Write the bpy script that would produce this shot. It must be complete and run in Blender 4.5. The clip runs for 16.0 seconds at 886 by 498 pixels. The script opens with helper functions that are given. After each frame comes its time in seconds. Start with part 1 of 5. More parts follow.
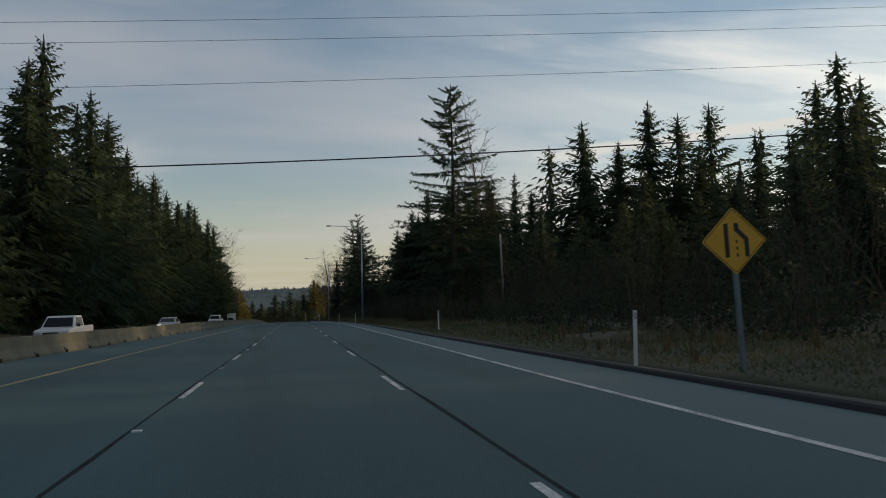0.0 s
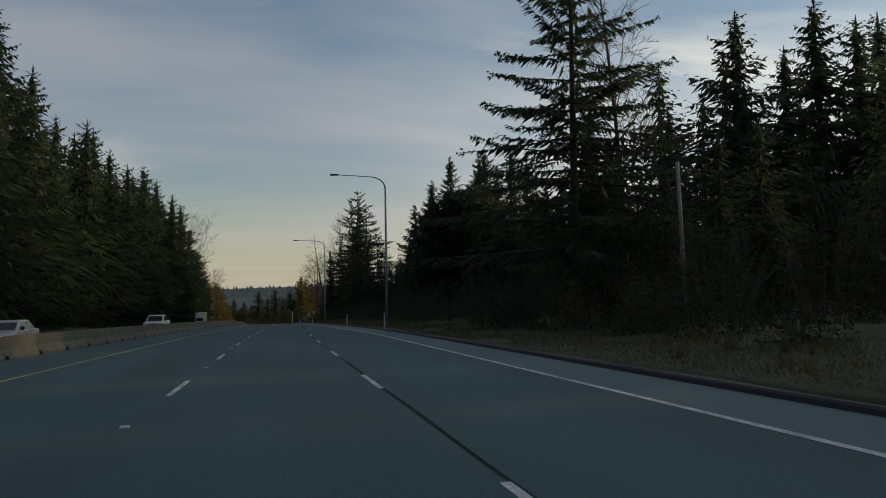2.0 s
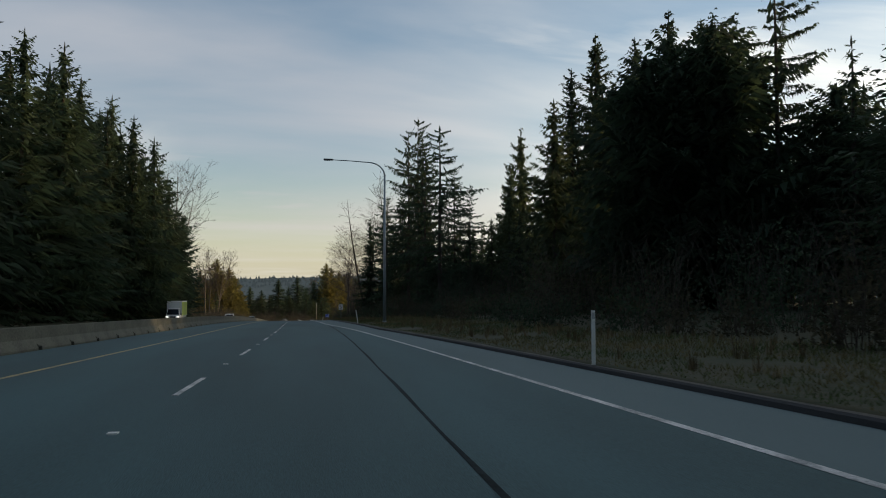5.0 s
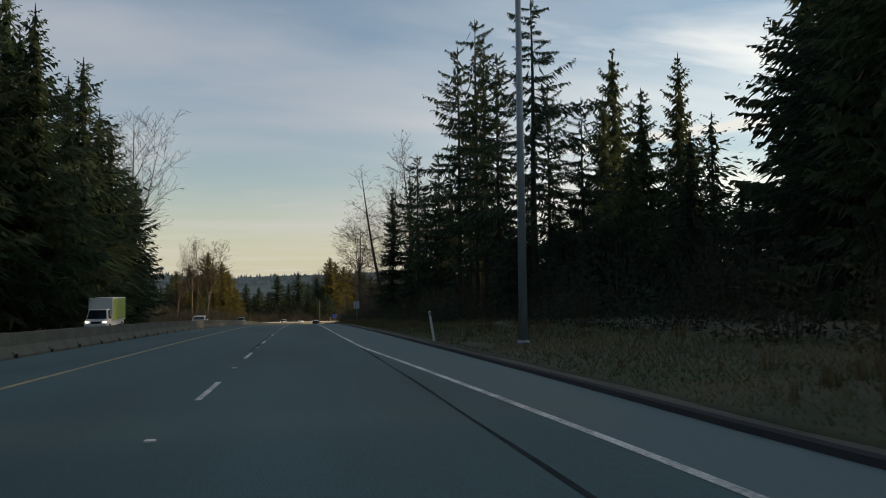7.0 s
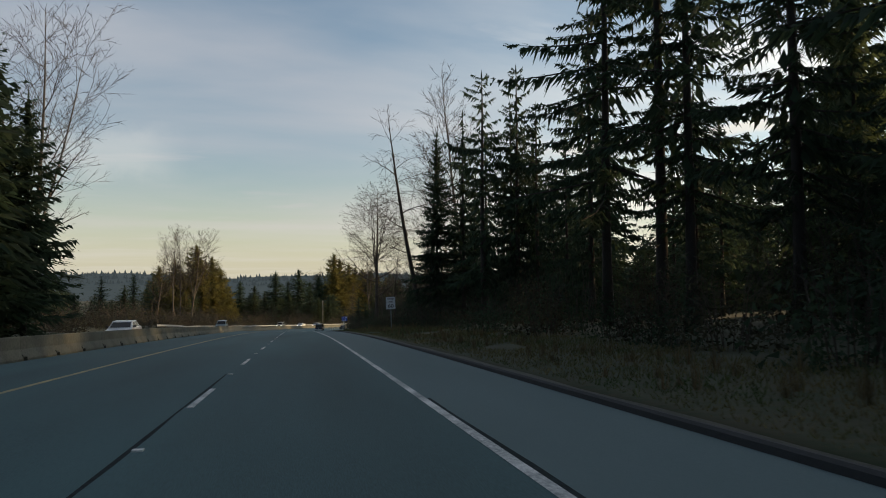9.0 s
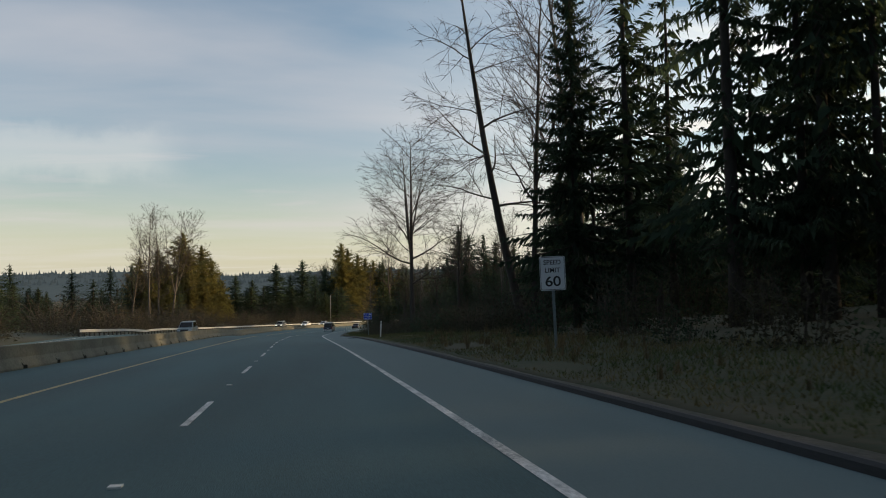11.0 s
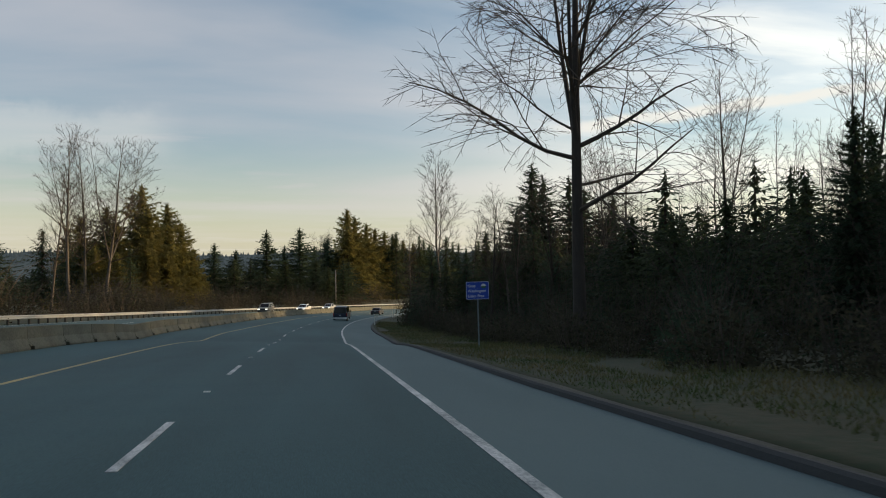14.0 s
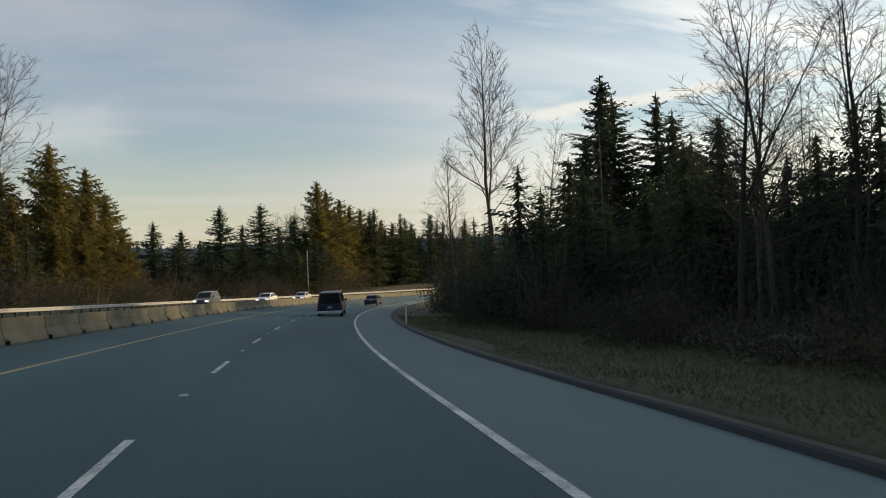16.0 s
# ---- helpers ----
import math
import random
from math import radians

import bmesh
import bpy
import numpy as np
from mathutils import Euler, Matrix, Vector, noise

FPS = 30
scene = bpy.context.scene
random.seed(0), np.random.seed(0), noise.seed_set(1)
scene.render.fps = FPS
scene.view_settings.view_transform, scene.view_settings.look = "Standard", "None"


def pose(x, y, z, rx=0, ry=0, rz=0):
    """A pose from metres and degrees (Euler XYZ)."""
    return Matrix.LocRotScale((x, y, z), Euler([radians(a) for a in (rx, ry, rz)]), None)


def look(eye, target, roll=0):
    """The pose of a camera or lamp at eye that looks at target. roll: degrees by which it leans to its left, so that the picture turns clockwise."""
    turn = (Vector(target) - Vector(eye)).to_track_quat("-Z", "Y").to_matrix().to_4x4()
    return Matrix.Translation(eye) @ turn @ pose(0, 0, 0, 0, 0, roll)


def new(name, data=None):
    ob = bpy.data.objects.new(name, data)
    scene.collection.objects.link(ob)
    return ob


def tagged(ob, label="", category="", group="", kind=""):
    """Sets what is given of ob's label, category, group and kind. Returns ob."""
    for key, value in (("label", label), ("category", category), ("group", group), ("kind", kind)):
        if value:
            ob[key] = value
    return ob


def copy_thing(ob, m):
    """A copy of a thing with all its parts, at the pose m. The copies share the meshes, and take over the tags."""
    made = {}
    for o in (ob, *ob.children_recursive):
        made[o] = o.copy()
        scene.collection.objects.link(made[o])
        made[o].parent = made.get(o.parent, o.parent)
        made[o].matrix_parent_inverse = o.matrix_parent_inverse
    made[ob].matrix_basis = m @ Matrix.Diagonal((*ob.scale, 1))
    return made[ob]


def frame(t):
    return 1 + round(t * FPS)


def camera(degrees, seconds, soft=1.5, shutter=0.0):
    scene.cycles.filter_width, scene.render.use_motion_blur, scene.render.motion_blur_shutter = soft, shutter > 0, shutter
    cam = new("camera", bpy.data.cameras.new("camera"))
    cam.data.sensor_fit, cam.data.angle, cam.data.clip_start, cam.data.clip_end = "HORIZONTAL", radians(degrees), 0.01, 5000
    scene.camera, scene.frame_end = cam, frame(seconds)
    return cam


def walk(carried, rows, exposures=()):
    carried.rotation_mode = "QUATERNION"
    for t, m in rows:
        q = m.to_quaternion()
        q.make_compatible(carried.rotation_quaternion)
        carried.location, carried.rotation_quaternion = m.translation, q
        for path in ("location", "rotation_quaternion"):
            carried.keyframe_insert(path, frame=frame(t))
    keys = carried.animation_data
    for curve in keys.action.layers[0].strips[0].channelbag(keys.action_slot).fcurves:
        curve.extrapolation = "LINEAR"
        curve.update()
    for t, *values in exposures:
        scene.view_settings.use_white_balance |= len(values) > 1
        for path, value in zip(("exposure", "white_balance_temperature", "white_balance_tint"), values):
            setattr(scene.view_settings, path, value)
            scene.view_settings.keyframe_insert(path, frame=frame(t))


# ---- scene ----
cam = camera(61.4, 16.0, 1.0, 0.08)
METRES, EYE, TILT, LEAN, TURN = 362.0, 1.5, 0.0, 0.0, -11.4
ROWS = [
    (0.0, 0.0, 0.0, 0.0, 0.08, 3.43, 1.3),
    (0.5, -0.0059, 0.0303, -0.00065, -0.17, 3.38, 1.36),
    (1.0, -0.0117, 0.0602, -0.0013, -0.42, 3.32, 1.45),
    (1.5, -0.0179, 0.0903, -0.00195, -0.66, 3.33, 1.32),
    (2.0, -0.0239, 0.121, -0.00261, -0.96, 3.4, 1.05),
    (2.5, -0.0301, 0.1522, -0.00329, -1.07, 3.48, 0.99),
    (3.0, -0.0362, 0.1829, -0.00398, -0.01, 3.56, 0.73),
    (3.5, -0.0425, 0.2149, -0.0047, 0.18, 3.61, 0.44),
    (4.0, -0.0482, 0.247, -0.00545, 0.67, 3.31, 0.13),
    (6.5, -0.0774, 0.3989, -0.00934, 0.86, 2.78, 0.32),
    (7.0, -0.0834, 0.4284, -0.01019, 0.91, 2.72, 0.65),
    (7.5, -0.0896, 0.4578, -0.01108, 0.88, 2.79, 0.49),
    (8.0, -0.0958, 0.4875, -0.01201, 1.2, 2.82, 0.14),
    (8.5, -0.1017, 0.5172, -0.01299, 1.04, 2.88, 0.23),
    (11.0, -0.1336, 0.6709, -0.01885, 1.26, 2.51, 1.22),
    (11.5, -0.14, 0.7017, -0.02021, 1.19, 2.23, 1.3),
    (12.0, -0.1464, 0.7325, -0.02164, 1.14, 2.24, 1.0),
    (12.5, -0.153, 0.7619, -0.02308, 1.2, 2.12, 0.74),
    (13.0, -0.1596, 0.7924, -0.02464, 0.83, 1.9, 0.53),
    (13.5, -0.1659, 0.8236, -0.02632, 1.23, 1.76, 0.65),
    (14.0, -0.1722, 0.855, -0.02809, 1.06, 1.29, 0.7),
    (14.5, -0.1786, 0.8857, -0.02991, 0.78, 1.21, 1.1),
    (15.0, -0.1851, 0.9171, -0.03187, 0.16, 0.37, 1.52),
    (15.5, -0.19155, 0.9494, -0.03397, -0.27, 0.3, 1.9),
    (16.0, -0.1971, 0.9795, -0.03603, -1.6, 0.38, 2.12),
]
walk(cam, [(t, pose(0, 0, EYE, TILT, LEAN, TURN) @ pose(METRES * x, METRES * y, METRES * z, 90 + pitch, roll, yaw)) for t, x, y, z, yaw, pitch, roll in ROWS],
     [(0.0, -0.13, 6480.0, 6.2), (1.0, -0.26, 6480.0, 6.2), (2.0, -0.28, 6480.0, 6.2), (2.5, 0.04, 6480.0, 6.2), (3.5, 0.24, 6480.0, 6.2), (6.5, 0.14, 6480.0, 6.2), (8.0, 0.14, 6480.0, 6.2), (11.0, 0.26, 6480.0, 6.2), (16.0, 0.20, 6480.0, 6.2)])


# ---- sky, sun, exposure ----
SUN_AZ, SUN_EL = 82.0, 10.0          # degrees to the right of the road's way, above the horizon
sun_way = Vector((math.sin(radians(SUN_AZ)) * math.cos(radians(SUN_EL)), math.cos(radians(SUN_AZ)) * math.cos(radians(SUN_EL)), math.sin(radians(SUN_EL))))
world = bpy.data.worlds.new("evening_sky")
scene.world = world
world.use_nodes = True
wt = world.node_tree
wt.nodes.clear()


def wn(kind, **kw):
    n = wt.nodes.new(kind)
    for k, v in kw.items():
        if k == "operation":
            n.operation = v
        elif k == "blend":
            n.data_type, n.blend_type = "RGBA", v
    return n


sky = wn("ShaderNodeTexSky")
sky.sky_type, sky.sun_disc = "NISHITA", False
sky.sun_elevation, sky.sun_rotation = radians(SUN_EL), radians(SUN_AZ)
sky.altitude, sky.air_density, sky.dust_density, sky.ozone_density = 100, 1.0, 1.5, 1.8
tc = wn("ShaderNodeTexCoord")
sep = wn("ShaderNodeSeparateXYZ")
wt.links.new(tc.outputs["Generated"], sep.inputs[0])
up = wn("ShaderNodeMath", operation="MAXIMUM")
wt.links.new(sep.outputs["Z"], up.inputs[0])
up.inputs[1].default_value = 0.0
upb = wn("ShaderNodeMath", operation="ADD")
wt.links.new(up.outputs[0], upb.inputs[0])
upb.inputs[1].default_value = 0.08
px, py = wn("ShaderNodeMath", operation="DIVIDE"), wn("ShaderNodeMath", operation="DIVIDE")
wt.links.new(sep.outputs["X"], px.inputs[0])
wt.links.new(sep.outputs["Y"], py.inputs[0])
wt.links.new(upb.outputs[0], px.inputs[1])
wt.links.new(upb.outputs[0], py.inputs[1])
comb = wn("ShaderNodeCombineXYZ")
wt.links.new(px.outputs[0], comb.inputs[0])
wt.links.new(py.outputs[0], comb.inputs[1])


def cloud_layer(scale, turn, stretch, seed, lo, hi, rough=0.58):
    mp = wn("ShaderNodeMapping")
    mp.inputs["Rotation"].default_value = (0, 0, radians(turn))
    mp.inputs["Scale"].default_value = (scale, scale * stretch, 1)
    mp.inputs["Location"].default_value = (seed, seed * 0.7, seed * 1.3)
    wt.links.new(comb.outputs[0], mp.inputs[0])
    nz = wn("ShaderNodeTexNoise")
    nz.inputs["Scale"].default_value, nz.inputs["Detail"].default_value = 1.0, 7.0
    nz.inputs["Roughness"].default_value, nz.inputs["Distortion"].default_value = rough, 0.35
    wt.links.new(mp.outputs[0], nz.inputs["Vector"])
    mr = wn("ShaderNodeMapRange")
    mr.interpolation_type = "SMOOTHSTEP"
    mr.inputs["From Min"].default_value, mr.inputs["From Max"].default_value = lo, hi
    wt.links.new(nz.outputs[0], mr.inputs["Value"])
    return mr.outputs[0]


thin = cloud_layer(0.75, -32, 2.6, 3.1, 0.40, 0.82, 0.52)
veil = cloud_layer(0.26, -38, 2.2, 8.4, 0.34, 0.70, 0.5)
cov = wn("ShaderNodeMath", operation="MAXIMUM")
wt.links.new(thin, cov.inputs[0])
wt.links.new(veil, cov.inputs[1])
# thin cloud scatters more light near the sun
dot = wn("ShaderNodeVectorMath", operation="DOT_PRODUCT")
wt.links.new(tc.outputs["Generated"], dot.inputs[0])
dot.inputs[1].default_value = sun_way
near = wn("ShaderNodeMapRange")
near.interpolation_type = "SMOOTHERSTEP"
near.inputs["From Min"].default_value, near.inputs["From Max"].default_value = 0.1, 0.9
near.inputs["To Min"].default_value, near.inputs["To Max"].default_value = 0.0, 1.0
wt.links.new(dot.outputs["Value"], near.inputs["Value"])
ramp = wn("ShaderNodeValToRGB")
ramp.color_ramp.elements[0].color = (3.2, 3.15, 3.4, 1)
ramp.color_ramp.elements[1].color = (8.2, 7.7, 7.0, 1)
wt.links.new(near.outputs[0], ramp.inputs[0])
covs = wn("ShaderNodeMath", operation="MULTIPLY")
wt.links.new(cov.outputs[0], covs.inputs[0])
covs.inputs[1].default_value = 0.78
mixc = wn("ShaderNodeMix", blend="MIX")
wt.links.new(covs.outputs[0], mixc.inputs["Factor"])
wt.links.new(sky.outputs[0], mixc.inputs[6])
wt.links.new(ramp.outputs[0], mixc.inputs[7])
# low bright streaks of cloud ahead
ux, vx = wn("ShaderNodeMath", operation="DIVIDE"), wn("ShaderNodeMath", operation="DIVIDE")
for n, axis in ((ux, "X"), (vx, "Z")):
    wt.links.new(sep.outputs[axis], n.inputs[0])
    wt.links.new(sep.outputs["Y"], n.inputs[1])
flat = wn("ShaderNodeCombineXYZ")
wt.links.new(ux.outputs[0], flat.inputs[0])
wt.links.new(vx.outputs[0], flat.inputs[1])
rag = wn("ShaderNodeTexNoise")
rag.inputs["Scale"].default_value, rag.inputs["Detail"].default_value, rag.inputs["Roughness"].default_value = 16.0, 5.0, 0.6
wt.links.new(flat.outputs[0], rag.inputs["Vector"])


def ramped(source, lo, hi, a, b):
    r = wn("ShaderNodeMapRange")
    r.interpolation_type = "SMOOTHSTEP"
    for key, value in (("From Min", lo), ("From Max", hi), ("To Min", a), ("To Max", b)):
        r.inputs[key].default_value = value
    wt.links.new(source, r.inputs["Value"])
    return r.outputs[0]


def combine(op, a, b):
    n = wn("ShaderNodeMath", operation=op)
    for k, v in enumerate((a, b)):
        if isinstance(v, float):
            n.inputs[k].default_value = v
        else:
            wt.links.new(v, n.inputs[k])
    return n.outputs[0]


def streak(a, b, u0, u1, u2, u3, half, ragged, much):
    """A band of cloud along v = a + b u, thinning out between u0 and u1 and between u2 and u3."""
    line = combine("SUBTRACT", combine("SUBTRACT", vx.outputs[0], combine("MULTIPLY", ux.outputs[0], b)), a)
    wob = combine("MULTIPLY", combine("SUBTRACT", rag.outputs[0], 0.5), ragged)
    d = combine("ABSOLUTE", combine("ADD", line, wob), 0.0)
    f = combine("MULTIPLY", ramped(d, half * 0.25, half, 1.0, 0.0), ramped(ux.outputs[0], u0, u1, 0.0, 1.0))
    f = combine("MULTIPLY", f, ramped(ux.outputs[0], u2, u3, 1.0, 0.0))
    return combine("MULTIPLY", combine("MULTIPLY", f, ramped(sep.outputs["Y"], 0.0, 0.1, 0.0, 1.0)), much)


low = combine("MAXIMUM", streak(0.134, 0.155, 0.30, 0.42, 0.74, 1.1, 0.013, 0.016, 0.85), streak(0.172, 0.0, -0.62, -0.36, -0.22, -0.14, 0.045, 0.06, 0.24))
mixs = wn("ShaderNodeMix", blend="MIX")
wt.links.new(low, mixs.inputs["Factor"])
wt.links.new(mixc.outputs[2], mixs.inputs[6])
mixs.inputs[7].default_value = (5.4, 5.1, 4.7, 1)
# evening haze over the horizon
haze = wn("ShaderNodeMapRange")
haze.interpolation_type = "SMOOTHSTEP"
haze.inputs["From Min"].default_value, haze.inputs["From Max"].default_value = -0.02, 0.19
haze.inputs["To Min"].default_value, haze.inputs["To Max"].default_value = 0.66, 0.0
wt.links.new(sep.outputs["Z"], haze.inputs["Value"])
mixh = wn("ShaderNodeMix", blend="MIX")
wt.links.new(haze.outputs[0], mixh.inputs["Factor"])
wt.links.new(mixs.outputs[2], mixh.inputs[6])
mixh.inputs[7].default_value = (4.9, 4.4, 3.4, 1)
bg = wn("ShaderNodeBackground")
bg.inputs["Strength"].default_value = 0.15
wt.links.new(mixh.outputs[2], bg.inputs[0])
wout = wn("ShaderNodeOutputWorld")
wt.links.new(bg.outputs[0], wout.inputs[0])

lamp = bpy.data.lights.new("sun", "SUN")
lamp.energy, lamp.angle, lamp.color = 4.0, radians(3.0), (1.0, 0.66, 0.34)
sun_ob = new("sun", lamp)
sun_ob.matrix_world = look(sun_way * 300, (0, 0, 0))


# ---- materials ----
def material(name, base, rough=0.8, metal=0.0, dark=None, scale=3.0, fine=40.0, amount=0.5, bump=0.0, spec=0.5, rand=0.0, island=0.0, emit=None, stretch=(1, 1, 1), thin=0.0):
    """A surface that varies at two scales between base and dark; rand, island: change of value from object to object, piece to piece."""
    m = bpy.data.materials.new(name)
    m.use_nodes = True
    nt = m.node_tree
    bsdf = nt.nodes["Principled BSDF"]
    bsdf.inputs["Roughness"].default_value, bsdf.inputs["Metallic"].default_value = rough, metal
    bsdf.inputs["Specular IOR Level"].default_value = spec
    dark = dark or tuple(c * 0.6 for c in base)
    tcn = nt.nodes.new("ShaderNodeTexCoord")
    mp = nt.nodes.new("ShaderNodeMapping")
    mp.inputs["Scale"].default_value = stretch
    nt.links.new(tcn.outputs["Object"], mp.inputs[0])
    big, small = nt.nodes.new("ShaderNodeTexNoise"), nt.nodes.new("ShaderNodeTexNoise")
    for n, s in ((big, scale), (small, fine)):
        n.inputs["Scale"].default_value, n.inputs["Detail"].default_value = s, 4
        nt.links.new(mp.outputs[0], n.inputs["Vector"])
    add = nt.nodes.new("ShaderNodeMath")
    add.operation = "ADD"
    nt.links.new(big.outputs[0], add.inputs[0])
    nt.links.new(small.outputs[0], add.inputs[1])
    mr = nt.nodes.new("ShaderNodeMapRange")
    mr.inputs["From Min"].default_value, mr.inputs["From Max"].default_value = 0.7, 1.3
    mr.inputs["To Min"].default_value, mr.inputs["To Max"].default_value = 0.5 - amount / 2, 0.5 + amount / 2
    nt.links.new(add.outputs[0], mr.inputs["Value"])
    mx = nt.nodes.new("ShaderNodeMix")
    mx.data_type = "RGBA"
    mx.inputs[6].default_value, mx.inputs[7].default_value = (*dark, 1), (*base, 1)
    nt.links.new(mr.outputs[0], mx.inputs["Factor"])
    out = mx.outputs[2]
    for kind, socket, much in (("ShaderNodeObjectInfo", "Random", rand), ("ShaderNodeNewGeometry", "Random Per Island", island)):
        if much:
            info = nt.nodes.new(kind)
            r = nt.nodes.new("ShaderNodeMapRange")
            r.inputs["To Min"].default_value, r.inputs["To Max"].default_value = 1 - much, 1 + much
            nt.links.new(info.outputs[socket], r.inputs["Value"])
            mul = nt.nodes.new("ShaderNodeVectorMath")
            mul.operation = "SCALE"
            nt.links.new(out, mul.inputs[0])
            nt.links.new(r.outputs[0], mul.inputs["Scale"])
            out = mul.outputs[0]
    nt.links.new(out, bsdf.inputs["Base Color"])
    if bump:
        b = nt.nodes.new("ShaderNodeBump")
        b.inputs["Strength"].default_value, b.inputs["Distance"].default_value = bump, 0.02
        nt.links.new(small.outputs[0], b.inputs["Height"])
        nt.links.new(b.outputs[0], bsdf.inputs["Normal"])
    if thin:
        tr, mix = nt.nodes.new("ShaderNodeBsdfTranslucent"), nt.nodes.new("ShaderNodeMixShader")
        nt.links.new(out, tr.inputs["Color"])
        mix.inputs[0].default_value = thin
        nt.links.new(bsdf.outputs[0], mix.inputs[1])
        nt.links.new(tr.outputs[0], mix.inputs[2])
        nt.links.new(mix.outputs[0], nt.nodes["Material Output"].inputs["Surface"])
    if emit:
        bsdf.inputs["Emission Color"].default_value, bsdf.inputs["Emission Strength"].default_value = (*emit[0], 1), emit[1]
    return m


ASPHALT = material("asphalt", (0.051, 0.113, 0.121), 0.85, dark=(0.029, 0.065, 0.070), scale=0.35, fine=90, amount=1.3, bump=0.35, stretch=(1, 0.12, 1))
SHOULDER = material("shoulder_asphalt", (0.112, 0.164, 0.170), 0.88, dark=(0.080, 0.122, 0.127), scale=0.4, fine=90, amount=0.9, bump=0.35, stretch=(1, 0.2, 1))
TAR = material("tar_joint", (0.030, 0.042, 0.045), 0.95, dark=(0.014, 0.019, 0.02), scale=0.5, fine=8, amount=1.4, spec=0.1)
KERB = material("kerb_asphalt", (0.05, 0.052, 0.053), 0.9, scale=1.2, fine=30, bump=0.5)
WHITE_LINE = material("white_road_paint", (0.72, 0.72, 0.70), 0.7, dark=(0.20, 0.22, 0.22), scale=1.2, fine=22, amount=1.3)
YELLOW_LINE = material("yellow_road_paint", (0.46, 0.36, 0.15), 0.7, dark=(0.20, 0.19, 0.12), scale=1.5, fine=24, amount=1.4)
CONCRETE = material("barrier_concrete", (0.132, 0.134, 0.104), 0.9, dark=(0.062, 0.064, 0.048), scale=0.8, fine=14, amount=1.2, bump=0.3, rand=0.03)
GALV = material("galvanised_steel", (0.44, 0.46, 0.46), 0.55, 0.15, scale=1.0, fine=12, rand=0.05)
POST_WHITE = material("white_plastic_post", (0.74, 0.75, 0.72), 0.5, dark=(0.5, 0.5, 0.46), scale=4, fine=30)
SOIL = material("verge_ground", (0.044, 0.041, 0.019), 0.95, dark=(0.020, 0.032, 0.010), scale=0.35, fine=4, amount=1.6, bump=0.6)
GRASS = material("verge_grass", (0.140, 0.118, 0.054), 0.9, dark=(0.052, 0.082, 0.026), scale=0.3, fine=1.3, amount=1.8, island=0.3, thin=0.45)
DRY = material("straw_grass", (0.155, 0.118, 0.062), 0.9, dark=(0.07, 0.058, 0.03), scale=0.25, fine=1.5, amount=1.4, island=0.35, thin=0.4)
FIR = material("fir_needles", (0.050, 0.076, 0.042), 0.75, dark=(0.027, 0.044, 0.028), scale=0.25, fine=3, island=0.35, rand=0.2, spec=0.25, thin=0.5)
# sunlit copy of the olive cedar: low sun's gold put into the base colour
CEDAR_SUN_GOLD = material("cedar_sprays_sun_gold", (0.17, 0.145, 0.042), 0.75, dark=(0.070, 0.074, 0.026), scale=0.25, fine=3, island=0.35, rand=0.2, spec=0.25, thin=0.45)
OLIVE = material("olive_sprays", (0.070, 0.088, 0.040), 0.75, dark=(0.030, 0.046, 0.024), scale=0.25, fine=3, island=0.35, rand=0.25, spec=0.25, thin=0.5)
BARK = material("dark_bark", (0.062, 0.050, 0.040), 0.95, dark=(0.024, 0.02, 0.017), scale=2, fine=12, bump=0.6, stretch=(1, 1, 0.2))
PALE_BARK = material("pale_bark", (0.135, 0.118, 0.095), 0.95, dark=(0.06, 0.05, 0.04), scale=1.5, fine=12, bump=0.5, stretch=(1, 1, 0.3))
TWIG = material("bare_twigs", (0.085, 0.066, 0.049), 0.95, dark=(0.038, 0.030, 0.024), scale=0.5, fine=5)
BRUSH = material("brush_leaves", (0.072, 0.066, 0.042), 0.85, dark=(0.036, 0.038, 0.025), scale=0.4, fine=4, island=0.4, rand=0.25, spec=0.25, thin=0.55)
# distance haze painted as a faint blue emission on hills and their trees
HAZE_HILL = material("far_hill_haze_glow", (0.05, 0.065, 0.07), 1.0, dark=(0.03, 0.042, 0.046), scale=0.01, fine=0.06, spec=0.0, emit=((0.62, 0.74, 0.80), 0.055))


# ---- mesh helpers ----
def mesh_of(name, verts, faces, mat, smooth=False):
    me = bpy.data.meshes.new(name)
    me.from_pydata([tuple(v) for v in verts], [], [tuple(f) for f in faces])
    me.materials.append(mat)
    if smooth:
        me.polygons.foreach_set("use_smooth", [True] * len(me.polygons))
    me.update()
    return me


def soup(name, quads, mat, tris=()):
    """A mesh of separate quads from an array n x 4 x 3, and separate triangles n x 3 x 3."""
    q = np.asarray(quads, dtype=np.float32).reshape(-1, 4, 3)
    t = np.asarray(tris, dtype=np.float32).reshape(-1, 3, 3)
    n, k = len(q), len(t)
    me = bpy.data.meshes.new(name)
    me.vertices.add(4 * n + 3 * k)
    me.vertices.foreach_set("co", np.concatenate([q.reshape(-1), t.reshape(-1)]))
    me.loops.add(4 * n + 3 * k)
    me.loops.foreach_set("vertex_index", np.arange(4 * n + 3 * k, dtype=np.int32))
    me.polygons.add(n + k)
    me.polygons.foreach_set("loop_start", np.concatenate([np.arange(0, 4 * n, 4), np.arange(4 * n, 4 * n + 3 * k, 3)]).astype(np.int32))
    me.polygons.foreach_set("loop_total", np.concatenate([np.full(n, 4), np.full(k, 3)]).astype(np.int32))
    me.materials.append(mat)
    me.update(calc_edges=True)
    me.validate()
    return me


def child(name, me, parent, label="", m=None):
    ob = new(name, me)
    ob.parent = parent
    if m is not None:
        ob.matrix_basis = m
    return tagged(ob, label) if label else ob


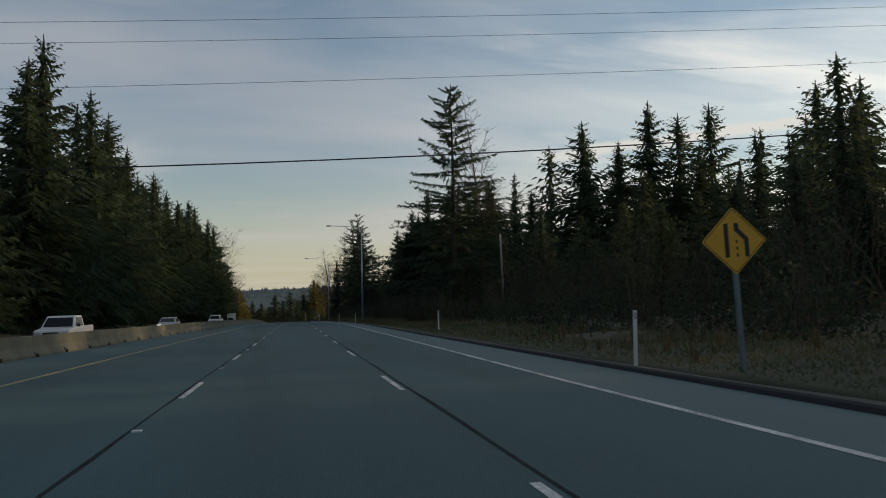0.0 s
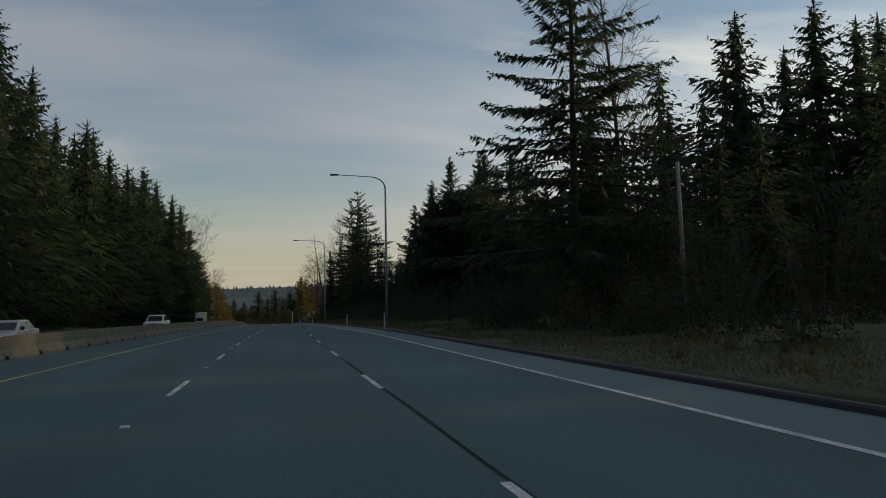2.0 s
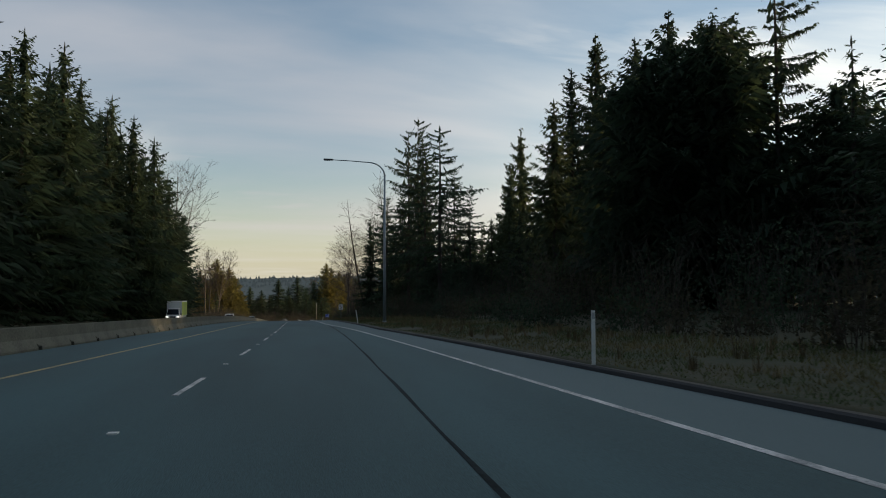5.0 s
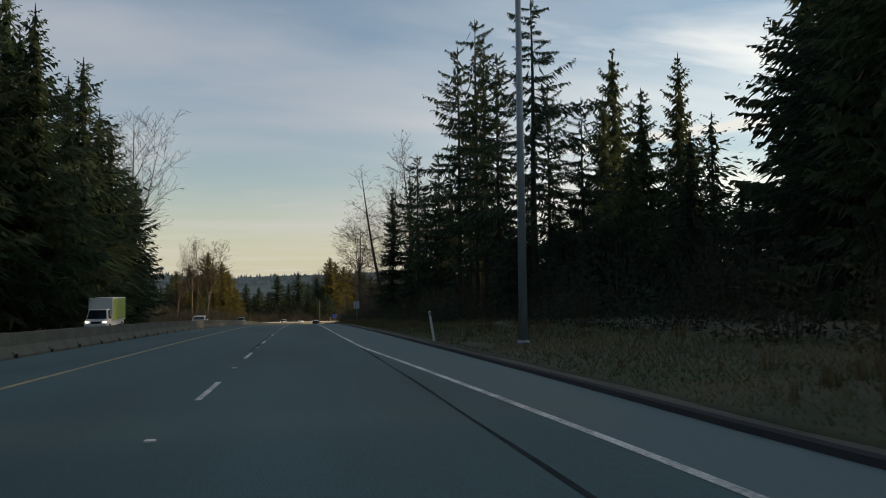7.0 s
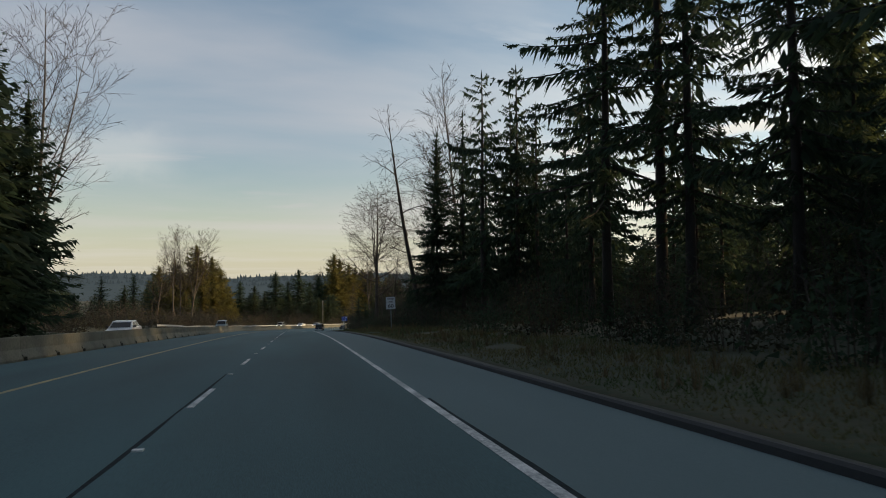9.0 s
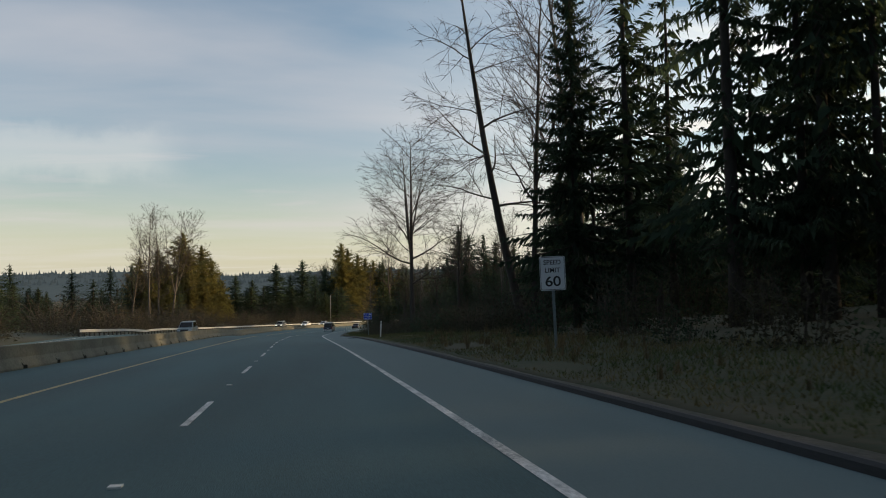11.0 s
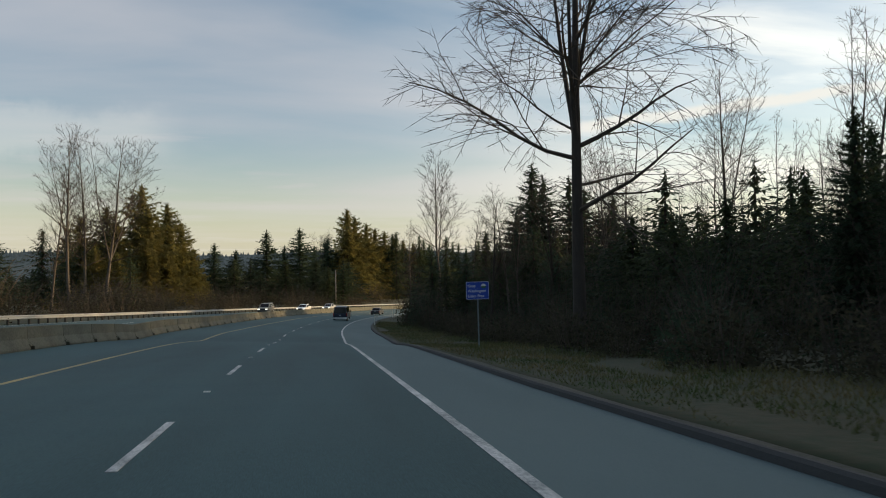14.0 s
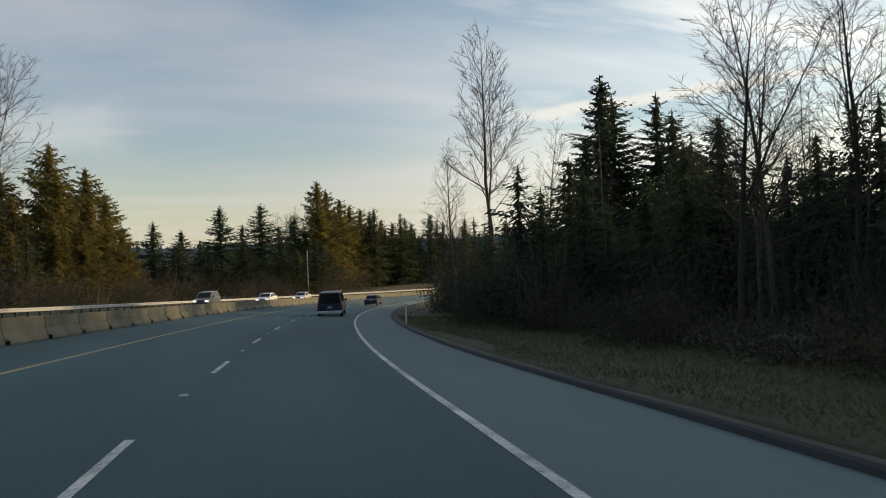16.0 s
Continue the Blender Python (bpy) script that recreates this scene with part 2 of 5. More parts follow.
def part(name, bm, mat, parent, label="", smooth=False):
    me = bpy.data.meshes.new(name)
    bmesh.ops.recalc_face_normals(bm, faces=bm.faces)
    bm.to_mesh(me)
    bm.free()
    me.materials.append(mat)
    if smooth:
        me.polygons.foreach_set("use_smooth", [True] * len(me.polygons))
    return child(name, me, parent, label)


def box(bm, x0, x1, y0, y1, z0, z1, bevel=0.0):
    r = bmesh.ops.create_cube(bm, size=1.0, matrix=Matrix.Translation(((x0 + x1) / 2, (y0 + y1) / 2, (z0 + z1) / 2)) @ Matrix.Diagonal((x1 - x0, y1 - y0, z1 - z0, 1)))
    if bevel:
        edges = list({e for v in r["verts"] for e in v.link_edges})
        bmesh.ops.bevel(bm, geom=edges, offset=bevel, segments=2, affect="EDGES", profile=0.5)
    return bm


def tube(path, radii, sides=8, caps=True):
    """Vertices and faces of a tapered tube along a path."""
    path = [Vector(p) for p in path]
    verts, faces = [], []
    side = None
    for i, p in enumerate(path):
        d = (path[min(i + 1, len(path) - 1)] - path[max(i - 1, 0)]).normalized()
        if side is None:
            side = d.orthogonal().normalized()
        side = (side - d * side.dot(d)).normalized()
        other = d.cross(side)
        for k in range(sides):
            a = 2 * math.pi * k / sides
            verts.append(p + (side * math.cos(a) + other * math.sin(a)) * radii[i])
    for i in range(len(path) - 1):
        for k in range(sides):
            a, b = i * sides + k, i * sides + (k + 1) % sides
            faces.append((a, b, b + sides, a + sides))
    if caps:
        faces.append(tuple(range(sides))[::-1])
        faces.append(tuple(range((len(path) - 1) * sides, len(path) * sides)))
    return verts, faces


# ---- the road's line: way along it s, sideways lat (right positive) from the left lane line ----
S = np.arange(-80.0, 900.0, 1.0)
LINE_X = np.interp(S, [-80, 0, 100, 158, 185, 257, 290, 335, 360], [-1.96, -1.96, -2.04, -0.78, -0.98, -1.27, -1.6, -1.85, -1.85])
LINE_X = np.convolve(np.pad(LINE_X, 20, mode="edge"), np.ones(41) / 41, "valid")
CURVE = np.interp(S, [326, 406, 446, 590, 640], [0.0, 1 / 425, 1 / 300, 1 / 300, 0.0])
TURNED = np.cumsum(CURVE)                                   # heading to the right of +y, radians
WAY_X = LINE_X + np.cumsum(np.sin(TURNED))
WAY_Y = S[0] + np.cumsum(np.cos(TURNED)) - 1.0
HEAD = np.arctan2(np.gradient(WAY_X), np.gradient(WAY_Y))
GRADE = [-1.36e-07, 8.319e-06, -0.02128, 0.0]
z_up = np.polyval(GRADE, np.clip(S, 0, 361))
z_low = z_up + np.where(S < 0, -0.021 * S, 0)
past = np.clip(S - 361, 0, None)
z_end = -0.068 * np.clip(past, 0, 270) + np.interp(past, [0, 20, 40, 74, 119, 200, 270], [0, 0.15, 0.5, 1.2, 2.15, 4.2, 6.6])
z_end = np.convolve(np.pad(z_end, 12, mode="edge"), np.ones(25) / 25, "valid")
WAY_Z = z_low + z_end
BANK = 0.06 * np.clip((S - 300) / 75, 0, 1) - 0.02 * np.clip((S - 430) / 80, 0, 1)
BANK = np.convolve(np.pad(BANK, 20, mode="edge"), np.ones(41) / 41, "valid")


def at(s, lat, up=0.0):
    """A place in the world from the way along the road, the way to the right, and the height over it."""
    f = s - S[0]
    x, y, z, h, b = (float(np.interp(f, np.arange(len(S)), a)) for a in (WAY_X, WAY_Y, WAY_Z, HEAD, BANK))
    return Vector((x + lat * math.cos(h), y - lat * math.sin(h), z - b * max(-16.0, min(8.0, lat - 2.0)) + float(np.interp(s, [300, 331, 390, 430], [0, 0.45, 0.2, 0])) * max(0.0, min(1.0, (-8.4 - lat) / 12.6)) + up))


def heading(s):
    return -math.degrees(float(np.interp(s, S, HEAD)))


def lay(s, lat):
    """A pose flat on the sloping road at s, lat."""
    p, ahead, across = at(s, lat), at(s + 1.5, lat) - at(s - 1.5, lat), at(s, lat + 0.5) - at(s, lat - 0.5)
    up = across.cross(ahead).normalized()
    ahead.normalize()
    m = Matrix((ahead.cross(up), ahead, up)).transposed().to_4x4()
    m.translation = p
    return m


def put(s, lat, up=0.0, turn=0.0):
    p = at(s, lat, up)
    return pose(p.x, p.y, p.z, 0, 0, heading(s) + turn)


def strip(name, s0, s1, lat0, lat1, up, mat, step=3.0, label="", category="road marking", kind="structure", thick=0.0):
    """A band along the road between two sideways bounds, which may be functions of s."""
    f0 = lat0 if callable(lat0) else (lambda s: lat0)
    f1 = lat1 if callable(lat1) else (lambda s: lat1)
    n = max(2, int((s1 - s0) / step) + 1)
    verts, faces = [], []
    for s in np.linspace(s0, s1, n):
        verts += [at(s, f0(s), up), at(s, f1(s), up)]
    for i in range(n - 1):
        faces.append((2 * i, 2 * i + 1, 2 * i + 3, 2 * i + 2))
    ob = new(name, mesh_of(name, verts, faces, mat))
    return tagged(ob, label, category, "", kind)


def sweep(name, s0, s1, profile, mat, step=3.0, lat=0.0):
    """A closed profile of (sideways, height) swept along the road."""
    f = lat if callable(lat) else (lambda s: lat)
    n = max(2, int((s1 - s0) / step) + 1)
    k = len(profile)
    verts, faces = [], []
    for s in np.linspace(s0, s1, n):
        verts += [at(s, f(s) + a, b) for a, b in profile]
    for i in range(n - 1):
        for j in range(k):
            a, b = i * k + j, i * k + (j + 1) % k
            faces.append((a, b, b + k, a + k))
    faces += [tuple(range(k))[::-1], tuple(range((n - 1) * k, n * k))]
    return mesh_of(name, verts, faces, mat)


edge_right = lambda s: float(np.interp(s, [0, 15, 30, 87, 98, 107, 119, 154, 165, 187, 200, 211, 260, 280, 312, 322, 333, 345, 358, 372, 385, 400], [7.3, 7.32, 7.55, 8.33, 8.28, 7.85, 7.25, 5.68, 5.3, 4.2, 4.07, 4.02, 3.94, 3.86, 3.68, 3.76, 3.86, 3.93, 3.97, 3.98, 4.02, 4.1]))
kerb_at = lambda s: float(np.interp(s, [0, 20, 40, 90, 110, 165, 190, 215, 257, 288, 330, 345, 356, 365], [9.3, 9.35, 9.5, 10.2, 9.9, 6.9, 6.75, 6.62, 6.6, 6.38, 6.25, 6.6, 6.88, 6.85]))
ENDS = (-60.0, 760.0)
barrier_at = lambda s: float(np.interp(s, [0, 19, 97, 174, 264, 344, 385, 440], [-8.8, -8.8, -7.6, -7.85, -8.4, -8.5, -7.8, -7.8]))
yellow_at = lambda s: float(np.interp(s, [0, 40, 90, 200, 262, 300, 330, 350, 370, 390, 410], [-4.7, -4.6, -4.15, -3.98, -4.15, -4.22, -4.3, -4.36, -4.34, -4.2, -4.0]))

# ---- the large structure ----
# ground: one sheet, its columns laid along the road
def verge(lat, s):
    """Height of the ground against the road, sideways."""
    k = kerb_at(s) + 0.28
    if lat >= k:
        d = lat - k
        fall = float(np.interp(s, [310, 345], [0, 1]))
        return 0.08 + (0.04 - 0.06 * fall) * min(d, 8) + (0.03 - 0.02 * fall) * max(0, min(d - 8, 40))
    if lat <= -21.55:
        return -0.06 + 0.05 * min(-21.55 - lat, 12)
    return -0.2


def ground_place(s, lat):
    near = max(-70.0, min(70.0, lat))
    p = at(s, near, verge(near, s))
    p.x += lat - near
    if lat > kerb_at(s) + 0.7 or lat < -22.5:
        k = min(1.0, (abs(lat - 2) - 6) / 14)
        p.z += k * (0.3 * noise.noise((p.x * 0.2, p.y * 0.2, 0)) + 0.5 * noise.noise((p.x * 0.04, p.y * 0.04, 3)))
    return p


OUT = [0.27, 0.28, 0.75, 1.5, 2.5, 4, 6, 8, 11, 15, 20, 27, 36, 48, 60, 80, 140, 300, 800, 2600]
LEFT = [-2600, -800, -300, -140, -80, -60, -48, -40, -34, -30, -27, -25, -23, -21.56, -21.54]
rows_s = [-1600, -600, -200] + [float(v) for v in range(-78, 900, 3)] + [1000, 1400, 2200, 3200, 4600]
verts, faces = [], []
for s in rows_s:
    for lat in LEFT + [kerb_at(s) + d for d in OUT]:
        c = max(-79.0, min(898.0, s))
        p = ground_place(c, lat)
        over = s - c
        a = float(np.interp(c, S, HEAD))
        verts.append((p.x + over * math.sin(a), p.y + over * math.cos(a), p.z))
nx = len(LEFT) + len(OUT)
for j in range(len(rows_s) - 1):
    for i in range(nx - 1):
        a = j * nx + i
        faces.append((a, a + 1, a + nx + 1, a + nx))
tagged(new("ground", mesh_of("ground", verts, faces, SOIL, True)), "rough verge of soil, moss and flattened dry grass", "ground", "", "structure")

strip("road", *ENDS, -8.6, lambda s: edge_right(s) + 0.02, 0.0, ASPHALT, 2.0, "three grey asphalt lanes that narrow to two", "road")
strip("road_shoulder", *ENDS, lambda s: edge_right(s) + 0.02, lambda s: kerb_at(s) + 0.05, 0.0, SHOULDER, 2.0, "paler asphalt shoulder beside the white edge line", "road")
strip("road_opposite", *ENDS, -21.6, -8.6, 0.0, ASPHALT, 2.0, "asphalt lanes of the opposite way behind the barrier", "road")
strip("edge_line", *ENDS, lambda s: edge_right(s) - 0.07, lambda s: edge_right(s) + 0.07, 0.006, WHITE_LINE, 2.0, "worn white edge line painted on asphalt")
strip("edge_line", *ENDS, lambda s: yellow_at(s) - 0.08, lambda s: yellow_at(s) + 0.08, 0.006, YELLOW_LINE, 2.0, "worn yellow edge line painted on asphalt")
strip("edge_line", *ENDS, -20.2, -20.05, 0.006, WHITE_LINE, 2.0, "worn white edge line of the opposite way")
kerb = new("kerb", sweep("kerb", *ENDS, [(-0.02, -0.1), (0.02, 0.08), (0.06, 0.115), (0.13, 0.11), (0.22, -0.1)], KERB, 2.0, kerb_at))
tagged(kerb, "dark rounded asphalt kerb along the shoulder", "kerb", "", "structure")
GRIT = material("kerb_grit", (0.078, 0.072, 0.058), 0.95, dark=(0.036, 0.040, 0.028), scale=0.7, fine=14, amount=1.4, bump=0.5)
strip("grit_strip", *ENDS, lambda s: kerb_at(s) + 0.15, lambda s: kerb_at(s) + 0.32 + 0.06 * math.sin(s * 0.23) + 0.05 * math.sin(s * 0.9), 0.1, GRIT, 1.5, "strip of grit and soil behind the kerb", "verge")


# lane dashes and raised markers, pieces of the road
road = bpy.data.objects["road"]


def slab_mesh(name, w, l, h, mat):
    bm = bmesh.new()
    box(bm, -w / 2, w / 2, -l / 2, l / 2, -0.004, h, 0.0)
    me = bpy.data.meshes.new(name)
    bm.to_mesh(me)
    bm.free()
    me.materials.append(mat)
    return me


DASH = slab_mesh("lane_dash", 0.105, 3.2, 0.007, WHITE_LINE)
MARKER = slab_mesh("lane_marker", 0.12, 0.11, 0.02, POST_WHITE)
DASHES = [16.1, 27.6, 38.6, 49.7, 61.1, 72.4, 84.0, 95.8, 107.0, 118.1, 129.1, 140.1, 151.1, 162.0, 172.7, 183.6, 194.5, 205.4, 216.4, 227.4, 238.4, 249.4, 260.5, 271.2, 281.5, 292.4, 303.2, 314.0, 324.8, 335.8, 346.8, 357.8]
dash_at = lambda n: DASHES[n] if 0 <= n < len(DASHES) else (DASHES[0] + 11.1 * n if n < 0 else DASHES[-1] + 11.1 * (n - len(DASHES) + 1))
lane_at = lambda s: float(np.interp(s, [17, 29, 40, 62, 97, 108, 140, 163, 207, 273, 285, 304, 322, 348, 362], [-0.07, 0.0, 0.09, 0.15, 0.2, 0.3, 0.25, 0.2, 0.15, 0.1, 0.05, -0.13, 0.03, 0.02, -0.05]))
for n in range(-5, 56):
    s = dash_at(n)
    child("lane_dash", DASH, road, m=lay(s, lane_at(s)))
    child("lane_marker", MARKER, road, m=lay(s - 5.55, lane_at(s - 5.55)))
    if s < 112:
        child("lane_dash", DASH, road, m=lay(s - 0.4, float(np.interp(s, [15, 62, 97, 108], [3.97, 4.1, 4.2, 4.05]))))
    child("lane_dash", DASH, road, m=lay(s + 3, -14.2))
strip("tar_joint", -60, 215, 4.10, lambda s: 4.165 + 0.02 * math.sin(s * 0.7), 0.004, TAR, 2.0, "dark tar joint between two lanes")
for s0, s1 in ((-60, 47), (84, 104), (186, 222)):
    strip("tar_joint", s0, s1, lambda s: lane_at(s) - 0.13, lambda s: lane_at(s) - 0.075 + 0.02 * math.sin(s * 0.9), 0.003, TAR, 2.0, "dark tar joint beside the lane line")

# painted tick mark beside the edge line, and a drain at the kerb
tick = tagged(new("road_mark", mesh_of("road_mark", [at(312.3, 3.72, 0.006), at(312.3, 4.3, 0.006), at(311.9, 4.3, 0.006), at(312.05, 4.12, 0.006), at(312.12, 3.72, 0.006)], [(4, 3, 2, 1, 0)], WHITE_LINE)), "small white painted tick beside the edge line", "road mark")
drain = tagged(new("drain_grate"), "dark cast iron drain grate beside the kerb", "drain")
drain.matrix_basis = put(311.9, 5.85)
for side in (-1, 1):
    bm = bmesh.new()
    box(bm, -0.32, 0.32, side * 0.42 - 0.03, side * 0.42 + 0.03, 0.0, 0.018)
    part("frame_bar", bm, KERB, drain)
    bm = bmesh.new()
    box(bm, side * 0.30 - 0.03, side * 0.30 + 0.03, -0.38, 0.38, 0.0, 0.018)
    part("frame_bar", bm, KERB, drain)
for k in range(7):
    bm = bmesh.new()
    box(bm, -0.24 + k * 0.08 - 0.018, -0.24 + k * 0.08 + 0.018, -0.38, 0.38, 0.0, 0.014)
    part("grate_bar", bm, TAR, drain)

# ---- concrete median barrier, piece by piece ----
barrier = tagged(new("median_barrier"), "weathered grey concrete median barrier in short segments", "barrier", "", "structure")
PIECE = 3.81


def barrier_piece():
    half = [(0.30, 0.0), (0.30, 0.075), (0.20, 0.255), (0.12, 0.40), (0.085, 0.80), (0.07, 0.82)]
    prof = half + [(-a, b) for a, b in reversed(half)]
    verts, faces = [], []
    L = PIECE / 2 - 0.005
    stops = [-L, -L + 0.03, -L + 0.17, -L + 0.20, L - 0.20, L - 0.17, L - 0.03, L]
    for i, y in enumerate(stops):
        k = 0.994 if i in (0, 7) else 1.0
        notch = 0.13 if i in (0, 1, 2, 5, 6, 7) else 0.0
        verts += [(a * k, y, max(b * k, notch + 0.04 * min(j, len(prof) - 1 - j))) for j, (a, b) in enumerate(prof)]
    n = len(prof)
    for i in range(len(stops) - 1):
        for j in range(n):
            a, b = i * n + j, i * n + (j + 1) % n
            faces.append((a, a + n, b + n, b))
    faces += [tuple(range(n)), tuple(range((len(stops) - 1) * n, len(stops) * n))[::-1]]
    return mesh_of("barrier_segment", verts, faces, CONCRETE)


SEGMENT = barrier_piece()
for n in range(int((740 + 60) / PIECE)):
    s = -60 + n * PIECE
    p, q = at(s - PIECE / 2, barrier_at(s - PIECE / 2)), at(s + PIECE / 2, barrier_at(s + PIECE / 2))
    d = q - p
    m = Matrix.Translation((p + q) / 2) @ d.to_track_quat("Y", "Z").to_matrix().to_4x4() @ Matrix.Diagonal((1, 1, 1.06, 1))
    child("barrier_segment", SEGMENT, barrier, m=m)


# ---- trees ----
def conifer(name, h, r, seed, whorl=0.62, fan=7, droop=0.3, bare=0.06, fill=0.92, power=0.78, ragged=0.22, spray=0.5, mat=None, label="", lean=0.0, nodes=9, wide=0.26, hang=0.0, tips=0.8, core=0.6, slim=0.6, curl=0.14, lump=0.35, dead=0.0):
    """A conifer of height h: a tapered trunk and a crown of boughs, each a feather of leaflets with loose hanging tips."""
    rng = np.random.default_rng(seed)
    tree = tagged(new(name), label, "tree")
    bend = [(lean * (k / 8) ** 2 * h, 0.05 * math.sin(k + seed), h * k / 8) for k in range(9)]
    rad = [max(0.02, 0.011 * h * (1 - k / 8) ** 0.8 + 0.02) for k in range(9)]
    rad[0] *= 1.25
    tv, tf = tube([(a, b, c - (0.5 if c == 0 else 0)) for a, b, c in bend], rad, 7)
    up = np.array((0.0, 0.0, 1.0))

    def stick(path, radii):
        v, f = tube(path, radii, 3, False)
        o = len(tv)
        tv.extend(v)
        tf.extend([tuple(i + o for i in q) for q in f])

    quads, tris = [], []
    z = bare * h
    while z < h * 0.985:
        u = (z / h - bare) / (1 - bare)
        full = r * (1 - u) ** power * min(1.0, 0.5 + u * 4.5)
        n = max(3, int(fan * (0.6 + 0.5 * (1 - u))))
        a0 = rng.uniform(0, 6.28)
        for k in range(n):
            if rng.random() > fill:
                continue
            a = a0 + 6.283 * k / n + rng.normal(0, 0.3)
            out = np.array((math.cos(a), math.sin(a), 0.0))
            side = np.array((-out[1], out[0], 0.0))
            zz = z + rng.uniform(-0.45, 0.45) * whorl
            L = max(0.25, full * min(1.3, 1 + ragged * rng.normal()) * (1 + lump * noise.noise((out[0] * 1.3 + seed, out[1] * 1.3, zz * 0.22))))
            rise = 0.35 * u - droop * (1 - u) + rng.normal(0, 0.09)
            m = max(4, int(nodes * min(1.0, 0.4 + L / r)))
            t = np.linspace(0.06, 1.0, m)
            base = np.array((lean * (zz / h) ** 2 * h, 0, zz))
            mid = base + np.outer(L * t, out) + np.outer(L * rng.normal(0, 0.10) * t ** 2, side) + np.outer(L * (rise * t + curl * t ** 2), up) + rng.normal(0, 0.035 * L ** 0.5, (m, 3))
            if nodes > 20 and L > 1.5:
                stick([base, mid[m // 2], mid[-1]], [0.010 * L + 0.01, 0.006 * L + 0.006, 0.005])
            for sgn in (-1, 1):
                ln = (0.14 + 1.35 * wide * L * np.sin(np.pi * np.clip(t * 0.9 + 0.1, 0, 1)) ** 0.8) * rng.uniform(0.5, 1.4, m)
                tilt = rng.uniform(0.2, 0.8) + hang
                dirn = out * 0.62 + np.outer(rng.uniform(0.65, 1.0, m) * sgn, side) + np.outer(-tilt * rng.uniform(0.5, 1.4, m), up)
                dirn /= np.linalg.norm(dirn, axis=1)[:, None]
                hw = min(0.30, slim * L / m + 0.03)
                aw = (out * 0.9 + up * 0.25)[None] * (hw * rng.uniform(0.6, 1.2, m))[:, None] + rng.normal(0, 0.03, (m, 3))
                tris.append(np.stack([mid - aw, mid + dirn * ln[:, None], mid + dirn * (ln * 0.15)[:, None] + aw], axis=1))
            k2 = max(2, int(m * tips))
            ix = rng.integers(m // 3, m, k2)
            p = mid[ix] + side * (rng.normal(0, 0.4 * L * wide, k2))[:, None]
            dirn = out * 0.7 + rng.normal(0, 0.4, (k2, 3)) - up * (0.35 + hang)
            dirn /= np.linalg.norm(dirn, axis=1)[:, None]
            ln = spray * rng.uniform(0.4, 0.9, k2)
            ww = np.cross(dirn, rng.normal(0, 1, (k2, 3))) * (ln * 0.11)[:, None]
            tris.append(np.stack([p - ww, p + dirn * ln[:, None], p + ww], axis=1))
        z += whorl * rng.uniform(0.6, 1.4) * (0.7 + 0.5 * (1 - u))
    # bare dead snags under the crown
    for k in range(int(dead * 40)):
        a, zz, L = rng.uniform(0, 6.28), rng.uniform(0.05, max(0.1, bare * 1.5)) * h, rng.uniform(0.6, 2.4)
        stick([(0, 0, zz), (math.cos(a) * L, math.sin(a) * L, zz - 0.15 * L)], [0.03, 0.006])
    # inner foliage round the stem
    z = bare * h + 0.8
    while z < h * 0.95:
        u = (z / h - bare) / (1 - bare)
        full = r * (1 - u) ** power * min(1.0, 0.5 + u * 4.5)
        count = int(8 + 3.4 * full)
        for k in range(count):
            if rng.random() > core:
                continue
            a = 6.283 * (k + rng.random()) / count
            o = np.array((math.cos(a), math.sin(a), 0.0))
            q = np.array((-o[1], o[0], 0.0))
            c = o * full * rng.uniform(0.08, 0.42) + np.array((lean * (z / h) ** 2 * h, 0, z + rng.uniform(-0.5, 0.5)))
            w, e = min(0.26, max(0.10, full * rng.uniform(0.18, 0.32))), rng.uniform(0.35, 0.7)
            quads.append([c + (0, 0, e) - o * 0.2, c - q * w, c - (0, 0, e) + o * 0.35 + q * rng.normal(0, 0.3), c + q * w])
        z += 0.8
    top = np.array((lean * h, 0, h))
    for k in range(5):
        o = np.array((math.cos(k * 1.26), math.sin(k * 1.26), 0)) * 0.10
        quads.append([top - (0, 0, 1.4), top - (0, 0, 0.8) + o, top + (0, 0, 0.2), top - (0, 0, 0.8) - o])
    child("trunk", mesh_of("trunk", tv, tf, BARK, True), tree)
    child("crown", soup("crown", quads, mat or FIR, np.concatenate(tris)), tree)
    return tree


